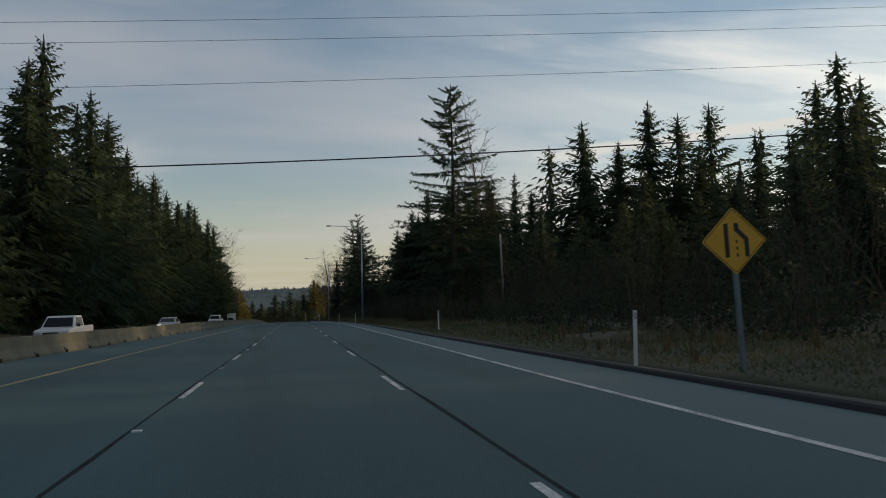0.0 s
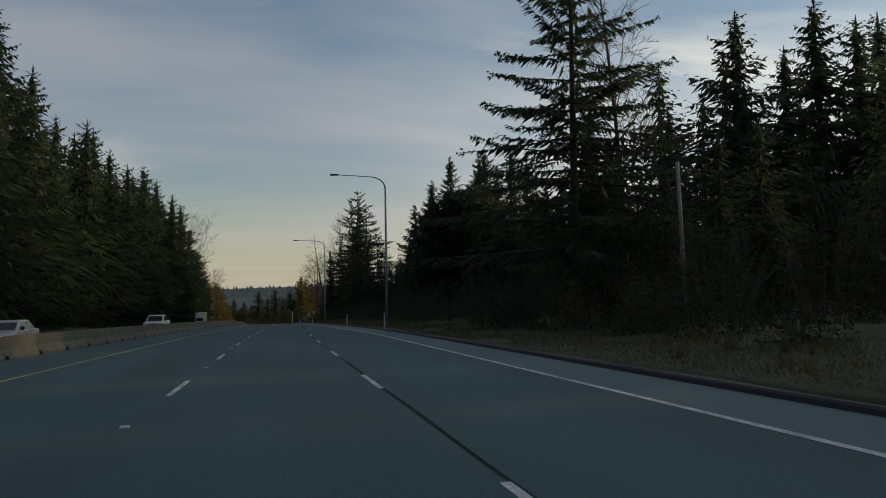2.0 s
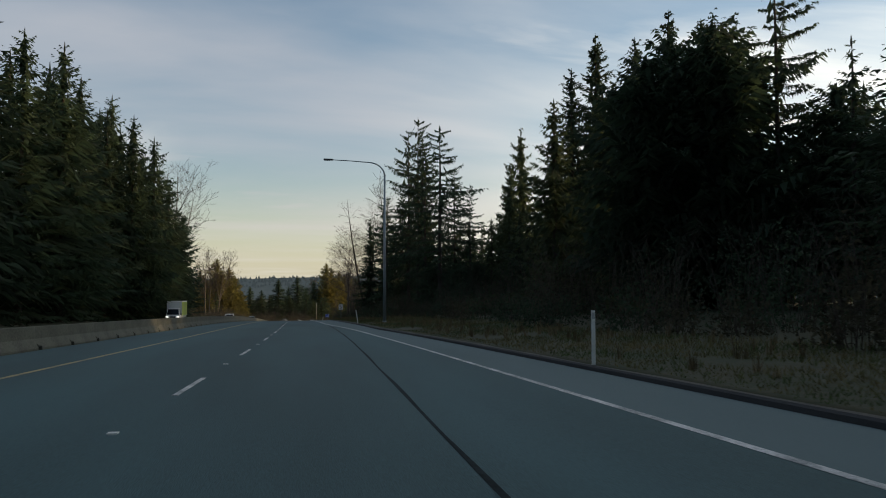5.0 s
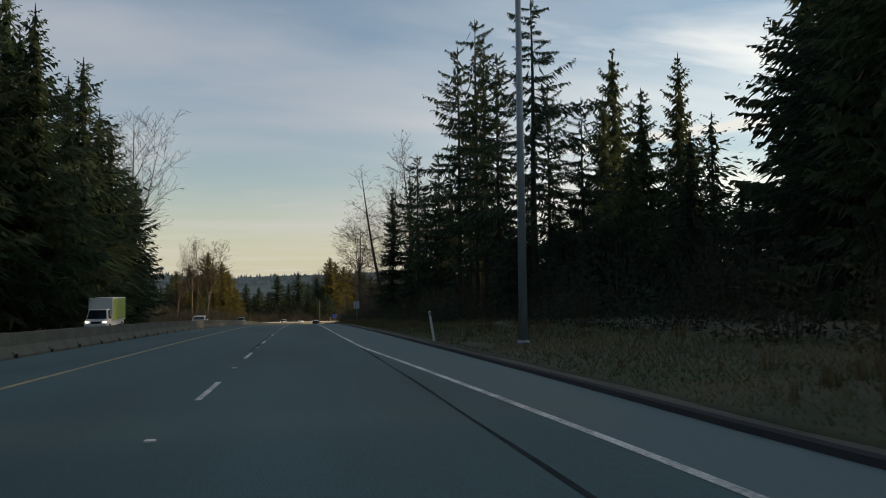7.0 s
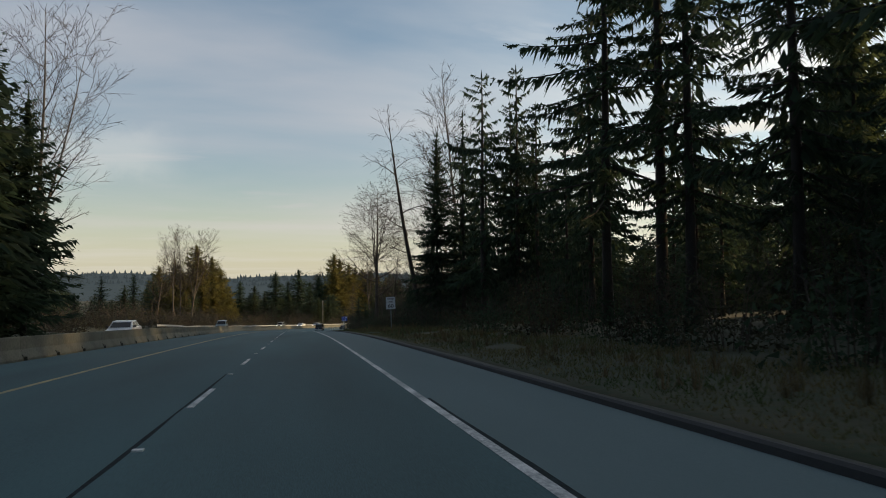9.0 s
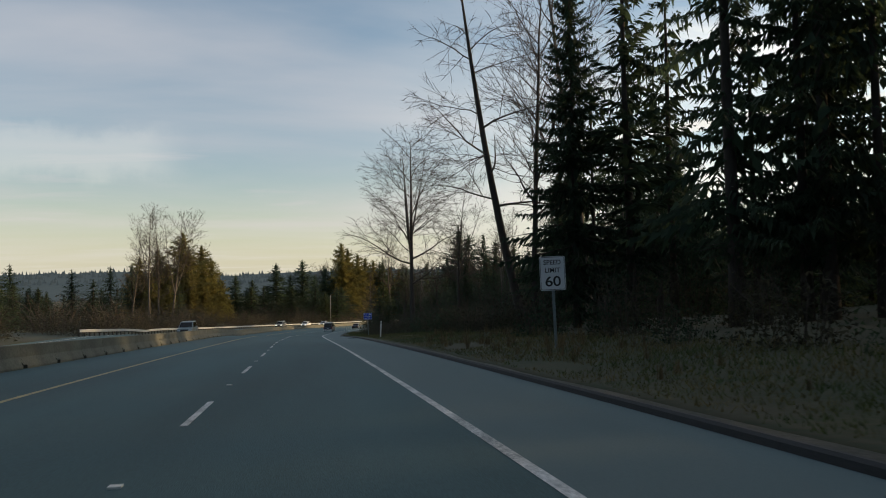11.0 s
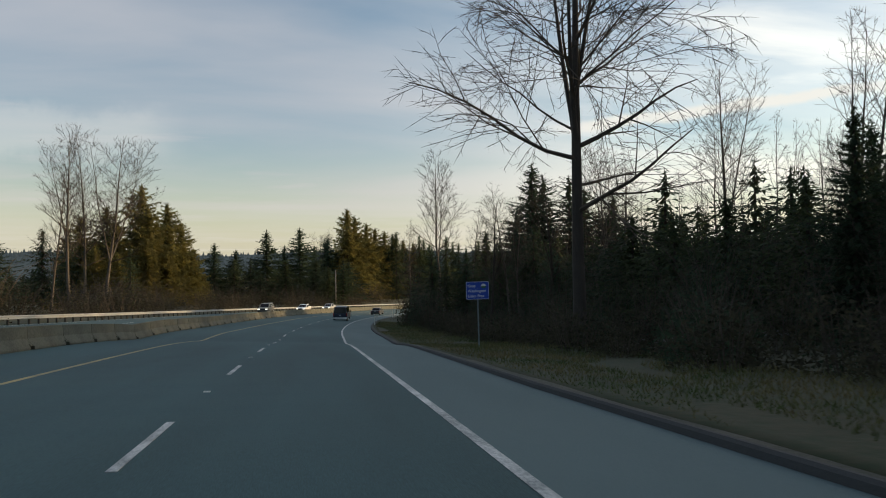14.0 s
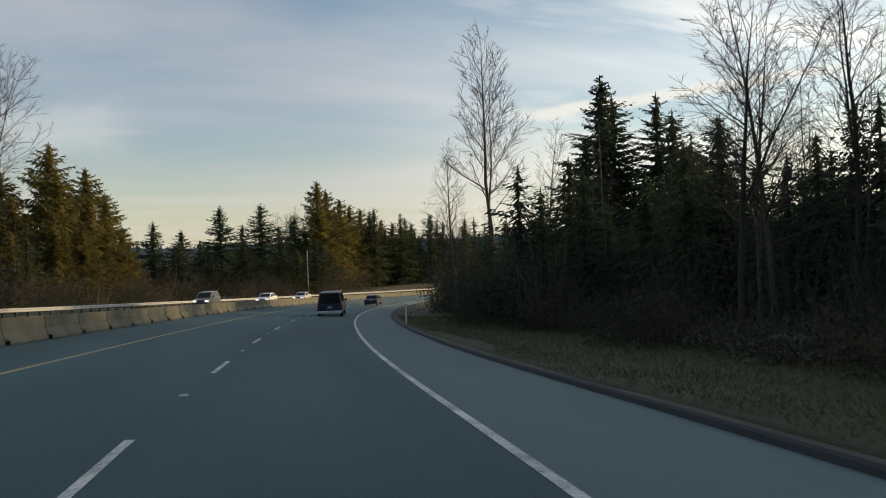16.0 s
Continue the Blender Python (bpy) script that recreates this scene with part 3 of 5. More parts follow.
def broadleaf(name, h, seed, bare=0.25, limbs=26, reach=0.26, angle=(62, 28), sweep_up=0.5, sag=0.0, label="", mat=None, lean=(0.0, 0.0), thick=0.0085, leaders=0, split=0.4, fine=1.0, round_top=0.55, stout=0.4, drift=0.03):
    """A leafless tree: a tapered stem, leaders that part from it, limbs that sweep up or arch over, and two orders of twigs."""
    rng = random.Random(seed)
    tree = tagged(new(name), label, "tree")
    tv, tf, cv, cf = [], [], [], []
    Z = Vector((0, 0, 1))

    def add(path, radii, sides, vs, fs):
        v, f = tube(path, radii, sides, False)
        o = len(vs)
        vs.extend(v)
        fs.extend([tuple(i + o for i in q) for q in f])

    def sliver(p, q, w):
        side = (q - p).orthogonal().normalized() * w
        o = len(cv)
        cv.extend([p - side, p + side, q])
        cf.append((o, o + 1, o + 2))

    def bough(p, d, length, rad, level):
        n = (6, 3, 2)[level]
        pts, rr = [p], [rad]
        for i in range(n):
            u = (i + 0.5) / n
            pull = (sweep_up - sag * 2.2 * u, sweep_up * 0.7 - sag * 0.8, sweep_up * 0.4 - sag)[level]
            j = (0.10, 0.14, 0.16)[level]
            d = (d + Vector((rng.gauss(0, j), rng.gauss(0, j), rng.gauss(0, j) + pull / n))).normalized()
            pts.append(pts[-1] + d * length / n)
            rr.append(max(0.012, rad * (1 - 0.8 * (i + 1) / n)))
        add(pts, rr, (5, 3, 3)[level], cv, cf)
        many = max(2, int(length * (1.5, 2.2, 5.0)[level] * fine * rng.uniform(0.8, 1.2)))
        flip = rng.choice((-1, 1))
        for k in range(many):
            f = 0.12 + 0.88 * (k + rng.random()) / many
            i = min(n - 1, int(f * n))
            q = pts[i].lerp(pts[i + 1], min(1.0, f * n - i))
            dd = (pts[i + 1] - pts[i]).normalized()
            flip = -flip
            flat = dd.cross(Z)
            flat = flat.normalized() if flat.length > 0.05 else dd.orthogonal().normalized()
            side = (Matrix.Rotation(rng.gauss(0, 0.7), 3, dd) @ (flat * flip)).normalized()
            a = radians(rng.uniform(30, 58))
            way = (dd * math.cos(a) + side * math.sin(a)).normalized()
            if level == 2:
                L = rng.uniform(0.25, 0.75)
                sliver(q, q + (way + Z * (0.3 * sweep_up - sag * 0.6)).normalized() * L, 0.013)
            else:
                L = length * (0.60 * (1 - f) + 0.20) * rng.uniform(0.65, 1.2)
                bough(q, way, L, max(0.010, rr[i] * 0.5), level + 1)
        sliver(pts[-1], pts[-1] + d * 0.5, 0.009)

    def stem(p, d, length, rad, low, count):
        pts, rr = [p], [rad * 1.2]
        n = 10
        for i in range(n):
            d = (d + Vector((rng.gauss(0, drift), rng.gauss(0, drift), 0.04))).normalized()
            pts.append(pts[-1] + d * length / n)
            rr.append(max(0.014, rad * (1 - (i + 1) / n) ** 0.8))
        add(pts, rr, 9, tv, tf)
        for k in range(count):
            f = low + (0.97 - low) * (k + rng.random()) / count
            i = min(n - 1, int(f * n))
            q = pts[i].lerp(pts[i + 1], min(1.0, f * n - i))
            u = max(0.0, min(1.0, (q.z / h - bare) / (1 - bare)))
            az = k * 2.4 + rng.uniform(-0.6, 0.6)
            a = radians(angle[0] + (angle[1] - angle[0]) * u + rng.gauss(0, 7))
            dd = Vector((math.cos(az) * math.sin(a), math.sin(az) * math.sin(a), math.cos(a)))
            dd = (dd + (pts[i + 1] - pts[i]).normalized() * 0.25 * u).normalized()
            L = h * reach * (max(0.05, 1 - u) ** round_top) * rng.uniform(0.6, 1.15) * min(1.0, 0.75 + u) + 0.5
            bough(q, dd, L, max(0.016, min(rr[i] * 0.7, rr[i] * stout * rng.uniform(0.7, 1.3))), 0)
        return pts, rr

    main, radii = stem(Vector((0, 0, -0.4)), Vector((lean[0], lean[1], 1)).normalized(), h * (1.0 if not leaders else 0.93), h * thick, bare, limbs)
    for k in range(leaders):
        f = split + 0.07 * k
        i = int(f * 10)
        a = seed * 1.7 + k * 2.5
        tilt = 0.34 - 0.05 * k
        stem(main[i].copy(), Vector((tilt * math.cos(a), tilt * math.sin(a), 1)).normalized(), h * (0.97 - f) * rng.uniform(0.86, 1.0), radii[i] * 0.62, 0.12, int(limbs * 0.6))
    child("trunk", mesh_of("trunk", tv, tf, mat or PALE_BARK, True), tree)
    child("crown", mesh_of("crown", cv, cf, TWIG), tree)
    return tree


def shrub(name, h, r, seed, mat, label, leaves=680, stems=18):
    """Undergrowth: a tangle of thin stems with small leaves."""
    rng = np.random.default_rng(seed)
    bush = tagged(new(name), label, "shrub")
    vs, fs = [], []
    for k in range(stems):
        a, L = rng.uniform(0, 6.28), rng.uniform(0.3, 1.0)
        tip = Vector((math.cos(a) * r * L, math.sin(a) * r * L, h * rng.uniform(0.55, 1.1)))
        mid = tip * 0.55 + Vector((rng.normal(0, 0.25), rng.normal(0, 0.25), 0.3))
        v, f = tube([(tip.x * 0.3, tip.y * 0.3, -0.3), mid, tip], [0.025, 0.015, 0.004], 3, False)
        o = len(vs)
        vs += v
        fs += [tuple(i + o for i in q) for q in f]
    child("stem_tangle", mesh_of("stem_tangle", vs, fs, TWIG), bush)
    d = rng.normal(size=(leaves, 3))
    d /= np.linalg.norm(d, axis=1)[:, None]
    d[:, 2] = np.abs(d[:, 2])
    lump = 0.72 + 0.28 * np.sin(d[:, :1] * 6 + seed) * np.cos(d[:, 1:2] * 5 + d[:, 2:] * 4)
    p = d * np.array((r, r, h)) * (rng.uniform(0.2, 1.0, (leaves, 1)) ** 0.45) * lump
    u = rng.normal(size=(leaves, 3))
    u /= np.linalg.norm(u, axis=1)[:, None]
    w = np.cross(u, rng.normal(size=(leaves, 3)))
    w /= np.linalg.norm(w, axis=1)[:, None]
    sz = rng.uniform(0.06, 0.19, (leaves, 1))
    leaf = np.stack([p - u * sz * 0.8 - w * sz * 0.4, p + u * sz, p - u * sz * 0.5 + w * sz * 0.5], axis=1)
    child("foliage", soup("foliage", [], mat, leaf), bush)
    return bush


FIR_WORDS = "tall dark green fir with ragged drooping boughs"
CEDAR_WORDS = "dense olive green cedar with hanging sprays"
SPIRE_WORDS = "thin sparse conifer with short upturned boughs"
BARE_WORDS = "tall leafless tree with fine spreading branches"
firs = [conifer("fir_tree", 30, 6.6, 11, whorl=0.74, fan=8, nodes=32, slim=0.56, tips=0.7, wide=0.125, label=FIR_WORDS), conifer("fir_tree", 30, 6.0, 12, whorl=0.74, fan=8, droop=0.45, nodes=32, slim=0.56, hang=0.3, wide=0.125, tips=0.7, label=FIR_WORDS),
        conifer("fir_tree", 30, 7.2, 13, whorl=0.86, fan=8, fill=0.85, bare=0.04, ragged=0.3, lump=0.5, nodes=32, slim=0.56, wide=0.125, tips=0.8, core=0.4, label=FIR_WORDS)]
mids = [conifer("fir_tree", 30, 7.4, 16, whorl=0.9, fan=8, nodes=11, tips=0.5, core=0.6, label=FIR_WORDS), conifer("fir_tree", 30, 6.6, 17, whorl=0.9, fan=8, droop=0.42, nodes=11, hang=0.25, tips=0.5, core=0.6, label=FIR_WORDS),
        conifer("fir_tree", 30, 8.0, 18, whorl=0.95, fan=8, ragged=0.32, lump=0.5, nodes=11, tips=0.5, core=0.6, label=FIR_WORDS)]
wide_fir = conifer("fir_tree", 30, 8.8, 21, whorl=0.8, fan=7, fill=0.85, ragged=0.3, lump=0.45, power=0.62, bare=0.06, nodes=64, slim=0.5, wide=0.075, droop=0.2, curl=0.05, core=0.1, tips=1.6, spray=0.42, hang=0.1, label="broad old fir with long open boughs and gaps", dead=0.6)
open_firs = [conifer("fir_tree", 30, 5.4, 22, whorl=0.85, fan=7, fill=0.66, bare=0.2, droop=0.42, ragged=0.34, lump=0.55, power=0.5, nodes=34, slim=0.5, wide=0.10, hang=0.35, tips=1.0, core=0.16, label="tall thin-crowned fir with a clear trunk and gaps", dead=0.9),
             conifer("fir_tree", 30, 4.9, 24, whorl=0.9, fan=6, fill=0.7, bare=0.24, droop=0.5, ragged=0.36, lump=0.6, power=0.45, nodes=34, slim=0.5, wide=0.10, hang=0.45, tips=1.0, core=0.12, label="tall thin-crowned fir with a clear trunk and gaps", dead=0.9)]
round_tree = conifer("evergreen_tree", 20, 5.6, 37, whorl=0.55, fan=9, droop=0.05, power=0.42, bare=0.10, ragged=0.2, lump=0.5, nodes=12, wide=0.22, hang=0.2, tips=0.9, core=0.9, mat=FIR, label="broad dense evergreen with a rounded crown")
cedars = [conifer("cedar_tree", 24, 5.4, 31, whorl=0.8, droop=0.55, fan=8, power=0.82, mat=OLIVE, bare=0.02, nodes=18, wide=0.2, hang=0.6, tips=0.7, curl=0.25, label=CEDAR_WORDS), conifer("cedar_tree", 24, 4.9, 32, whorl=0.8, droop=0.6, fan=8, power=0.78, mat=OLIVE, bare=0.02, nodes=18, wide=0.2, hang=0.6, tips=0.7, curl=0.25, label=CEDAR_WORDS)]
# grove cedars carry the painted sun gold; the other cedars stay olive
grove_tree = conifer("cedar_tree", 30, 8.4, 35, whorl=0.9, droop=0.5, fan=9, power=0.68, mat=CEDAR_SUN_GOLD, bare=0.01, nodes=13, hang=0.5, tips=0.5, core=0.9, label="broad green cedar with the evening sun's gold painted into its sprays")
spires = [conifer("spire_tree", 30, 4.4, 41, fan=6, whorl=0.95, fill=0.82, droop=0.2, bare=0.15, ragged=0.35, nodes=12, core=0.25, label=SPIRE_WORDS, dead=0.5), conifer("spire_tree", 30, 5.4, 42, fan=6, whorl=1.0, fill=0.76, droop=0.55, bare=0.16, ragged=0.4, lump=0.6, nodes=18, wide=0.17, core=0.1, hang=0.8, power=0.65, tips=1.5, label="thin sparse conifer with long hanging boughs", dead=0.8)]
backs = [conifer("fir_tree", 30, 7.6, 14, whorl=1.3, fan=7, nodes=6, wide=0.26, tips=0.3, core=0.45, label="dark green fir deep in the wood"), conifer("cedar_tree", 30, 7.0, 15, whorl=1.3, fan=7, droop=0.55, nodes=6, wide=0.26, power=0.7, hang=0.4, tips=0.3, core=0.45, mat=OLIVE, label="olive green cedar deep in the wood")]
bares = [broadleaf("bare_tree", 25, 51, 0.28, 20, 0.25, label=BARE_WORDS, leaders=2, split=0.3, fine=0.8), broadleaf("bare_tree", 25, 57, 0.24, 30, 0.25, label=BARE_WORDS, fine=0.85),
         broadleaf("bare_tree", 25, 53, 0.36, 24, 0.20, angle=(50, 22), label=BARE_WORDS, lean=(0.03, 0), fine=0.85, leaders=1, split=0.45)]
thin_bares = [broadleaf("bare_tree", 25, 54, 0.22, 20, 0.17, angle=(48, 24), label="slender leafless tree in a crowded stand", thick=0.006, fine=0.6), broadleaf("bare_tree", 25, 58, 0.2, 20, 0.21, angle=(55, 25), label="slender leafless tree in a crowded stand", thick=0.0065, fine=0.55, leaders=1, split=0.25)]
open_bare = broadleaf("bare_tree", 25, 61, 0.26, 18, 0.34, angle=(78, 30), sweep_up=0.34, sag=0.38, label="large leafless tree with a straight trunk and wide arching limbs", mat=BARK, thick=0.0125, leaders=3, split=0.42, drift=0.012, stout=0.42, fine=0.74)
dark_bare = broadleaf("bare_tree", 25, 59, 0.30, 24, 0.22, angle=(56, 24), label="tall dark leafless tree before the wood", mat=BARK, leaders=1, split=0.4, fine=0.8)
leaning_bare = broadleaf("bare_tree", 25, 63, 0.30, 16, 0.28, angle=(80, 40), sweep_up=0.2, sag=0.28, label="leaning leafless tree with long arching limbs", mat=BARK, thick=0.0125, lean=(-0.27, -0.1), drift=0.012, stout=0.34, fine=0.9)
rnd = random.Random(5)
used = set()
HEIGHT = {round_tree: 20.0} | {o: 30.0 for o in (*firs, *open_firs, wide_fir, grove_tree, *spires, *backs, *mids)} | {o: 24.0 for o in cedars} | {o: 25.0 for o in (*bares, *thin_bares, open_bare, dark_bare, leaning_bare)}


def ground_z(x, y):
    i = int(np.argmin((WAY_X - x) ** 2 + (WAY_Y - y) ** 2))
    lat = (x - WAY_X[i]) * math.cos(HEAD[i]) - (y - WAY_Y[i]) * math.sin(HEAD[i])
    return WAY_Z[i] - BANK[i] * max(-16.0, min(8.0, lat - 2.0)) + verge(lat, S[i])


def plant(kind, x, y, h, wide=1.0, turn=None, group="roadside trees"):
    """A copy of a pattern tree on the ground at x, y, h metres high."""
    k = h / HEIGHT[kind]
    wide *= 1.3 if kind in backs else 1.0
    z = ground_z(x, y) - 0.15
    m = pose(x, y, z, 0, 0, rnd.uniform(0, 360) if turn is None else turn) @ Matrix.Diagonal((k * wide, k * wide, k, 1))
    if kind not in used:
        used.add(kind)
        kind.matrix_basis = m
        ob = kind
    else:
        ob = copy_thing(kind, m)
        ob.matrix_basis = m
    return tagged(ob, "", "", group)


def plant_top(kind, x, y, top, wide=1.0, turn=None):
    """The same by the height of its top over the first metre of the road."""
    return plant(kind, x, y, top - ground_z(x, y), wide, turn)


# trees on the left side, the row that stands against the sky
for x, y, top in [(-28, 92, 32.6), (-31, 101, 29), (-28.6, 115, 32.6), (-28.5, 125, 31.6), (-30, 146, 30.5), (-31, 136, 33), (-30.5, 158, 27), (-30.4, 175, 30.3), (-31.7, 185, 30.8), (-30, 190, 28.3), (-29, 201, 27.5), (-27.3, 209, 28.6),
                  (-30, 214, 26.2), (-29, 222, 28), (-30, 243, 30.9), (-28, 232, 26), (-25.5, 238, 26.6), (-25.6, 255, 26.4), (-24.5, 264, 20), (-23, 272, 14), (-27, 268, 23)]:
    plant_top(rnd.choice(mids), x, y, top)
    plant_top(rnd.choice(mids), x - 3.0, y + 4.5, top - 1.2, 1.1)
for n in range(34):
    y = -55 + n * 9.5 + rnd.uniform(-3, 3)
    if y < 270:
        plant(rnd.choice(backs), rnd.uniform(-42, -35), y, rnd.uniform(20, 27))
    if y < 88:
        plant(rnd.choice(mids), rnd.uniform(-31, -28), y, rnd.uniform(23, 30))
# right side: the broad fir and the wood behind the brush
plant_top(wide_fir, 20.1, 92.5, 28.6)
plant_top(bares[1], 24.5, 94, 27)
for x, y, top in [(45, 110, 28.5), (60, 117, 34), (65.5, 117, 32), (77, 126, 36.5), (89, 112, 37.2), (98, 112, 38.5), (30, 112, 20), (35, 106, 17), (52, 112, 26), (70, 118, 27)]:
    plant_top(rnd.choice(mids), x, y, top, 1.2)
for x, y, top in [(25.7, 185, 18), (28, 178, 17), (30, 166, 18), (33, 168, 17)]:
    plant_top(rnd.choice(cedars), x, y, top, 1.3)
for x, y, top in [(25.0, 163, 15.6), (27.6, 164.5, 17.6), (29.2, 161, 17.6), (31.6, 164, 18.6), (35.5, 157, 12.5)]:
    plant_top(round_tree, x, y, top, 1.0, x * 67)
plant_top(open_firs[1], 33.2, 160, 22.6, 0.9)
plant_top(spires[0], 33.4, 153, 14.2, 1.2, 40)
plant_top(firs[1], 37, 151, 14.0, 1.2, 70)
plant_top(round_tree, 40, 151.5, 16.2, 0.8, 100)
for x, y, top in [(41, 166, 10.8), (44, 164.5, 11), (46, 163, 12.4), (47.5, 156, 11.6), (50.6, 153.5, 12.5), (53, 151, 12), (56, 150, 13), (49, 162, 12.5)]:
    plant_top(round_tree, x, y, top, 1.2, x * 67)
plant_top(spires[0], 34.8, 141.3, 16.9)
for x, y, top in [(46, 150.3, 26.9), (48.4, 146.5, 21.4), (40.7, 157.5, 15.7), (38, 125, 18)]:
    plant_top(rnd.choice(firs), x, y, top)
for n, (x, y, top) in enumerate([(19.5, 246, 26.9), (20.4, 240.5, 28.4), (20.8, 238.1, 24.0)]):
    plant_top(open_firs[n % 2], x, y, top, 0.9)
for n, (x, y, top) in enumerate([(19.5, 227.6, 20.4), (20.1, 218.2, 22.2), (23.4, 224, 17), (24.6, 218.6, 14.0)]):
    plant_top(open_firs[n % 2], x, y, top, 1.15 if n == 1 else 0.9, n * 70 + 20)
plant_top(cedars[1], 30.8, 219.9, 15.4, 1.2, 10)
for x, y in [(19.5, 220), (22, 216), (24, 213)]:
    plant_top(round_tree, x, y, 2.6, 1.3, x * 67)
plant_top(cedars[0], 42.6, 253, 30)
plant_top(cedars[1], 45.3, 240, 25.5)
plant_top(cedars[1], 39, 248, 22)
for x, y, top in [(47, 219, 30), (53.5, 223, 32), (58, 213, 33)]:
    plant_top(cedars[0], x, y, top, 1.35)
plant_top(thin_bares[1], 55, 262, 18, 1.4)
for x, y, top in [(31, 194, 24), (36, 199, 30), (41, 190, 30), (44, 205, 32), (49, 197, 32)]:
    plant_top(rnd.choice(firs), x, y, top)
for n in range(12):
    x = 26.5 + n * 2.9
    plant_top(backs[n % 2], x, rnd.uniform(214, 222), 4.5 if x < 29 else 6.5, 1.2)
    plant_top(backs[(n + 1) % 2], x + 1.6, rnd.uniform(228, 236), 5.5 if x < 31 else 8.0, 1.2)
for n in range(36):
    y = -50 + n * 8.5 + rnd.uniform(-3, 3)
    plant(rnd.choice(backs), rnd.uniform(40, 58), y, rnd.uniform(15, 21))
    if y < 240:
        plant(rnd.choice(backs), rnd.uniform(60, 85), y + 3, rnd.uniform(22, 28))
        plant(rnd.choice(backs), rnd.uniform(26, 38), y + 2, rnd.uniform(10, 14))
for n in range(14):
    plant(rnd.choice(backs), 45 + n * 4.2, 118 + n * 2.2 + rnd.uniform(-4, 8), rnd.uniform(24, 30))
plant_top(firs[1], 16.6, 291, 15.5, 0.8)
plant_top(spires[1], 22, 277, 16)
plant_top(leaning_bare, 17.4, 304.6, 22.0, 1.0, 0.0)
plant_top(dark_bare, 17.7, 303.4, 22.3)
plant(spires[1], 22.4, 276, 27)
plant(spires[1], 19.2, 278, 27, 1.1)
plant_top(bares[1], 23.7, 307, 28.8)
plant_top(spires[0], 19.6, 289.8, 18)
plant_top(open_bare, 15.4, 356.3, 19.5, 1.0)
for x, y, h in [(23, 312, 15), (27, 318, 17), (25, 326, 8), (30, 335, 10), (51, 360, 30), (56, 353, 31), (61, 362, 29), (57, 368, 28), (20, 340, 9), (25, 345, 10)]:
    plant(rnd.choice(firs[:2]), x, y, h, 1.2)
plant_top(dark_bare, 14.6, 316.8, 4.7, 1.2)
plant_top(bares[2], 32.2, 369, 8.8, 1.1)
plant_top(bares[1], 42.8, 357.5, 15.4)
plant_top(thin_bares[1], 38.0, 360, 11.0, 1.2)
plant_top(thin_bares[0], 47.0, 352, 14.0, 1.2)
for n in range(8):
    plant(backs[n % 2], 30 + n * 3.6, 336 + (n * 11) % 28, rnd.uniform(11, 14), 1.3)
for n in range(9):
    plant(spires[1], rnd.uniform(19, 26), 260 + n * 5.0, rnd.uniform(18, 27))
for n in range(9):
    plant(spires[n % 2], rnd.uniform(28, 40), 256 + n * 6.0, rnd.uniform(17, 24))
for n in range(12):
    plant(rnd.choice(backs), rnd.uniform(30, 45), 250 + n * 6, rnd.uniform(8, 12))
plant_top(dark_bare, 17.9, 387.4, -1.0, 1.3)
plant_top(bares[1], 20.2, 388.5, -0.6, 1.2)
plant_top(dark_bare, 24.5, 389.0, 1.6, 1.2)
plant_top(bares[0], 29.5, 385.0, 4.6, 1.2)
plant_top(bares[1], 33.0, 391.0, 3.0, 1.2)
plant_top(bares[2], 20.1, 426.3, 9.9, 1.1)
plant_top(bares[1], 14.7, 420, -2.3, 1.1)
plant_top(bares[1], 24, 424, 0)
plant_top(firs[0], 41, 448, 10.3, 1.5)
plant_top(firs[2], 47.5, 446, 7.8, 1.4)
plant_top(mids[0], 52, 450, 6.5, 1.5)
plant_top(mids[2], 44.5, 452, 8.6, 1.5)
plant_top(mids[2], 56, 446, 5.0, 1.5)
for n in range(13):
    plant_top(backs[n % 2], 15 + n * 2.1, rnd.uniform(396, 410), rnd.uniform(-8.0, -6.0), 1.3)
for n in range(20):
    plant_top(backs[n % 2], 31 + n * 2.7, rnd.uniform(380, 400), rnd.uniform(-3.5, -1.5), 1.2)
plant_top(mids[1], 37, 444, 2.0, 1.4)
for n in range(16):
    plant(rnd.choice(thin_bares), rnd.uniform(22, 46), 330 + n * 5.4, rnd.uniform(14, 19))
for n in range(22):
    plant(rnd.choice(thin_bares), rnd.uniform(30, 60), 322 + n * 3.6, rnd.uniform(17, 22), 1.1)
for n in range(26):
    p = at(352 + n * 3.4, kerb_at(400) + rnd.uniform(17, 27))
    plant(rnd.choice(backs), p.x, p.y, rnd.uniform(7, 9.5), 1.7)
for n in range(20):
    plant(rnd.choice(backs), rnd.uniform(29, 56), 372 + n * 3.2, rnd.uniform(11, 15), 1.2)
for n in range(12):
    plant(rnd.choice(thin_bares), rnd.uniform(22, 40), 376 + n * 4.0, rnd.uniform(12, 17), 1.2)
for n in range(36):
    plant(rnd.choice(backs), rnd.uniform(26, 80), 318 + n * 3.8, rnd.uniform(8, 14), 1.3)
for n in range(36):
    plant(rnd.choice(backs), rnd.uniform(44, 60), 296 + n * 3.6, rnd.uniform(10, 13), 1.5)
for n in range(26):
    plant(rnd.choice(backs), rnd.uniform(25, 34), -8 + n * 5.5, rnd.uniform(7, 10), 1.5)
for n in range(30):
    plant(rnd.choice(backs), -62 - n * 5.5 + rnd.uniform(-3, 3), rnd.uniform(420, 520), rnd.uniform(11, 15), 1.9)
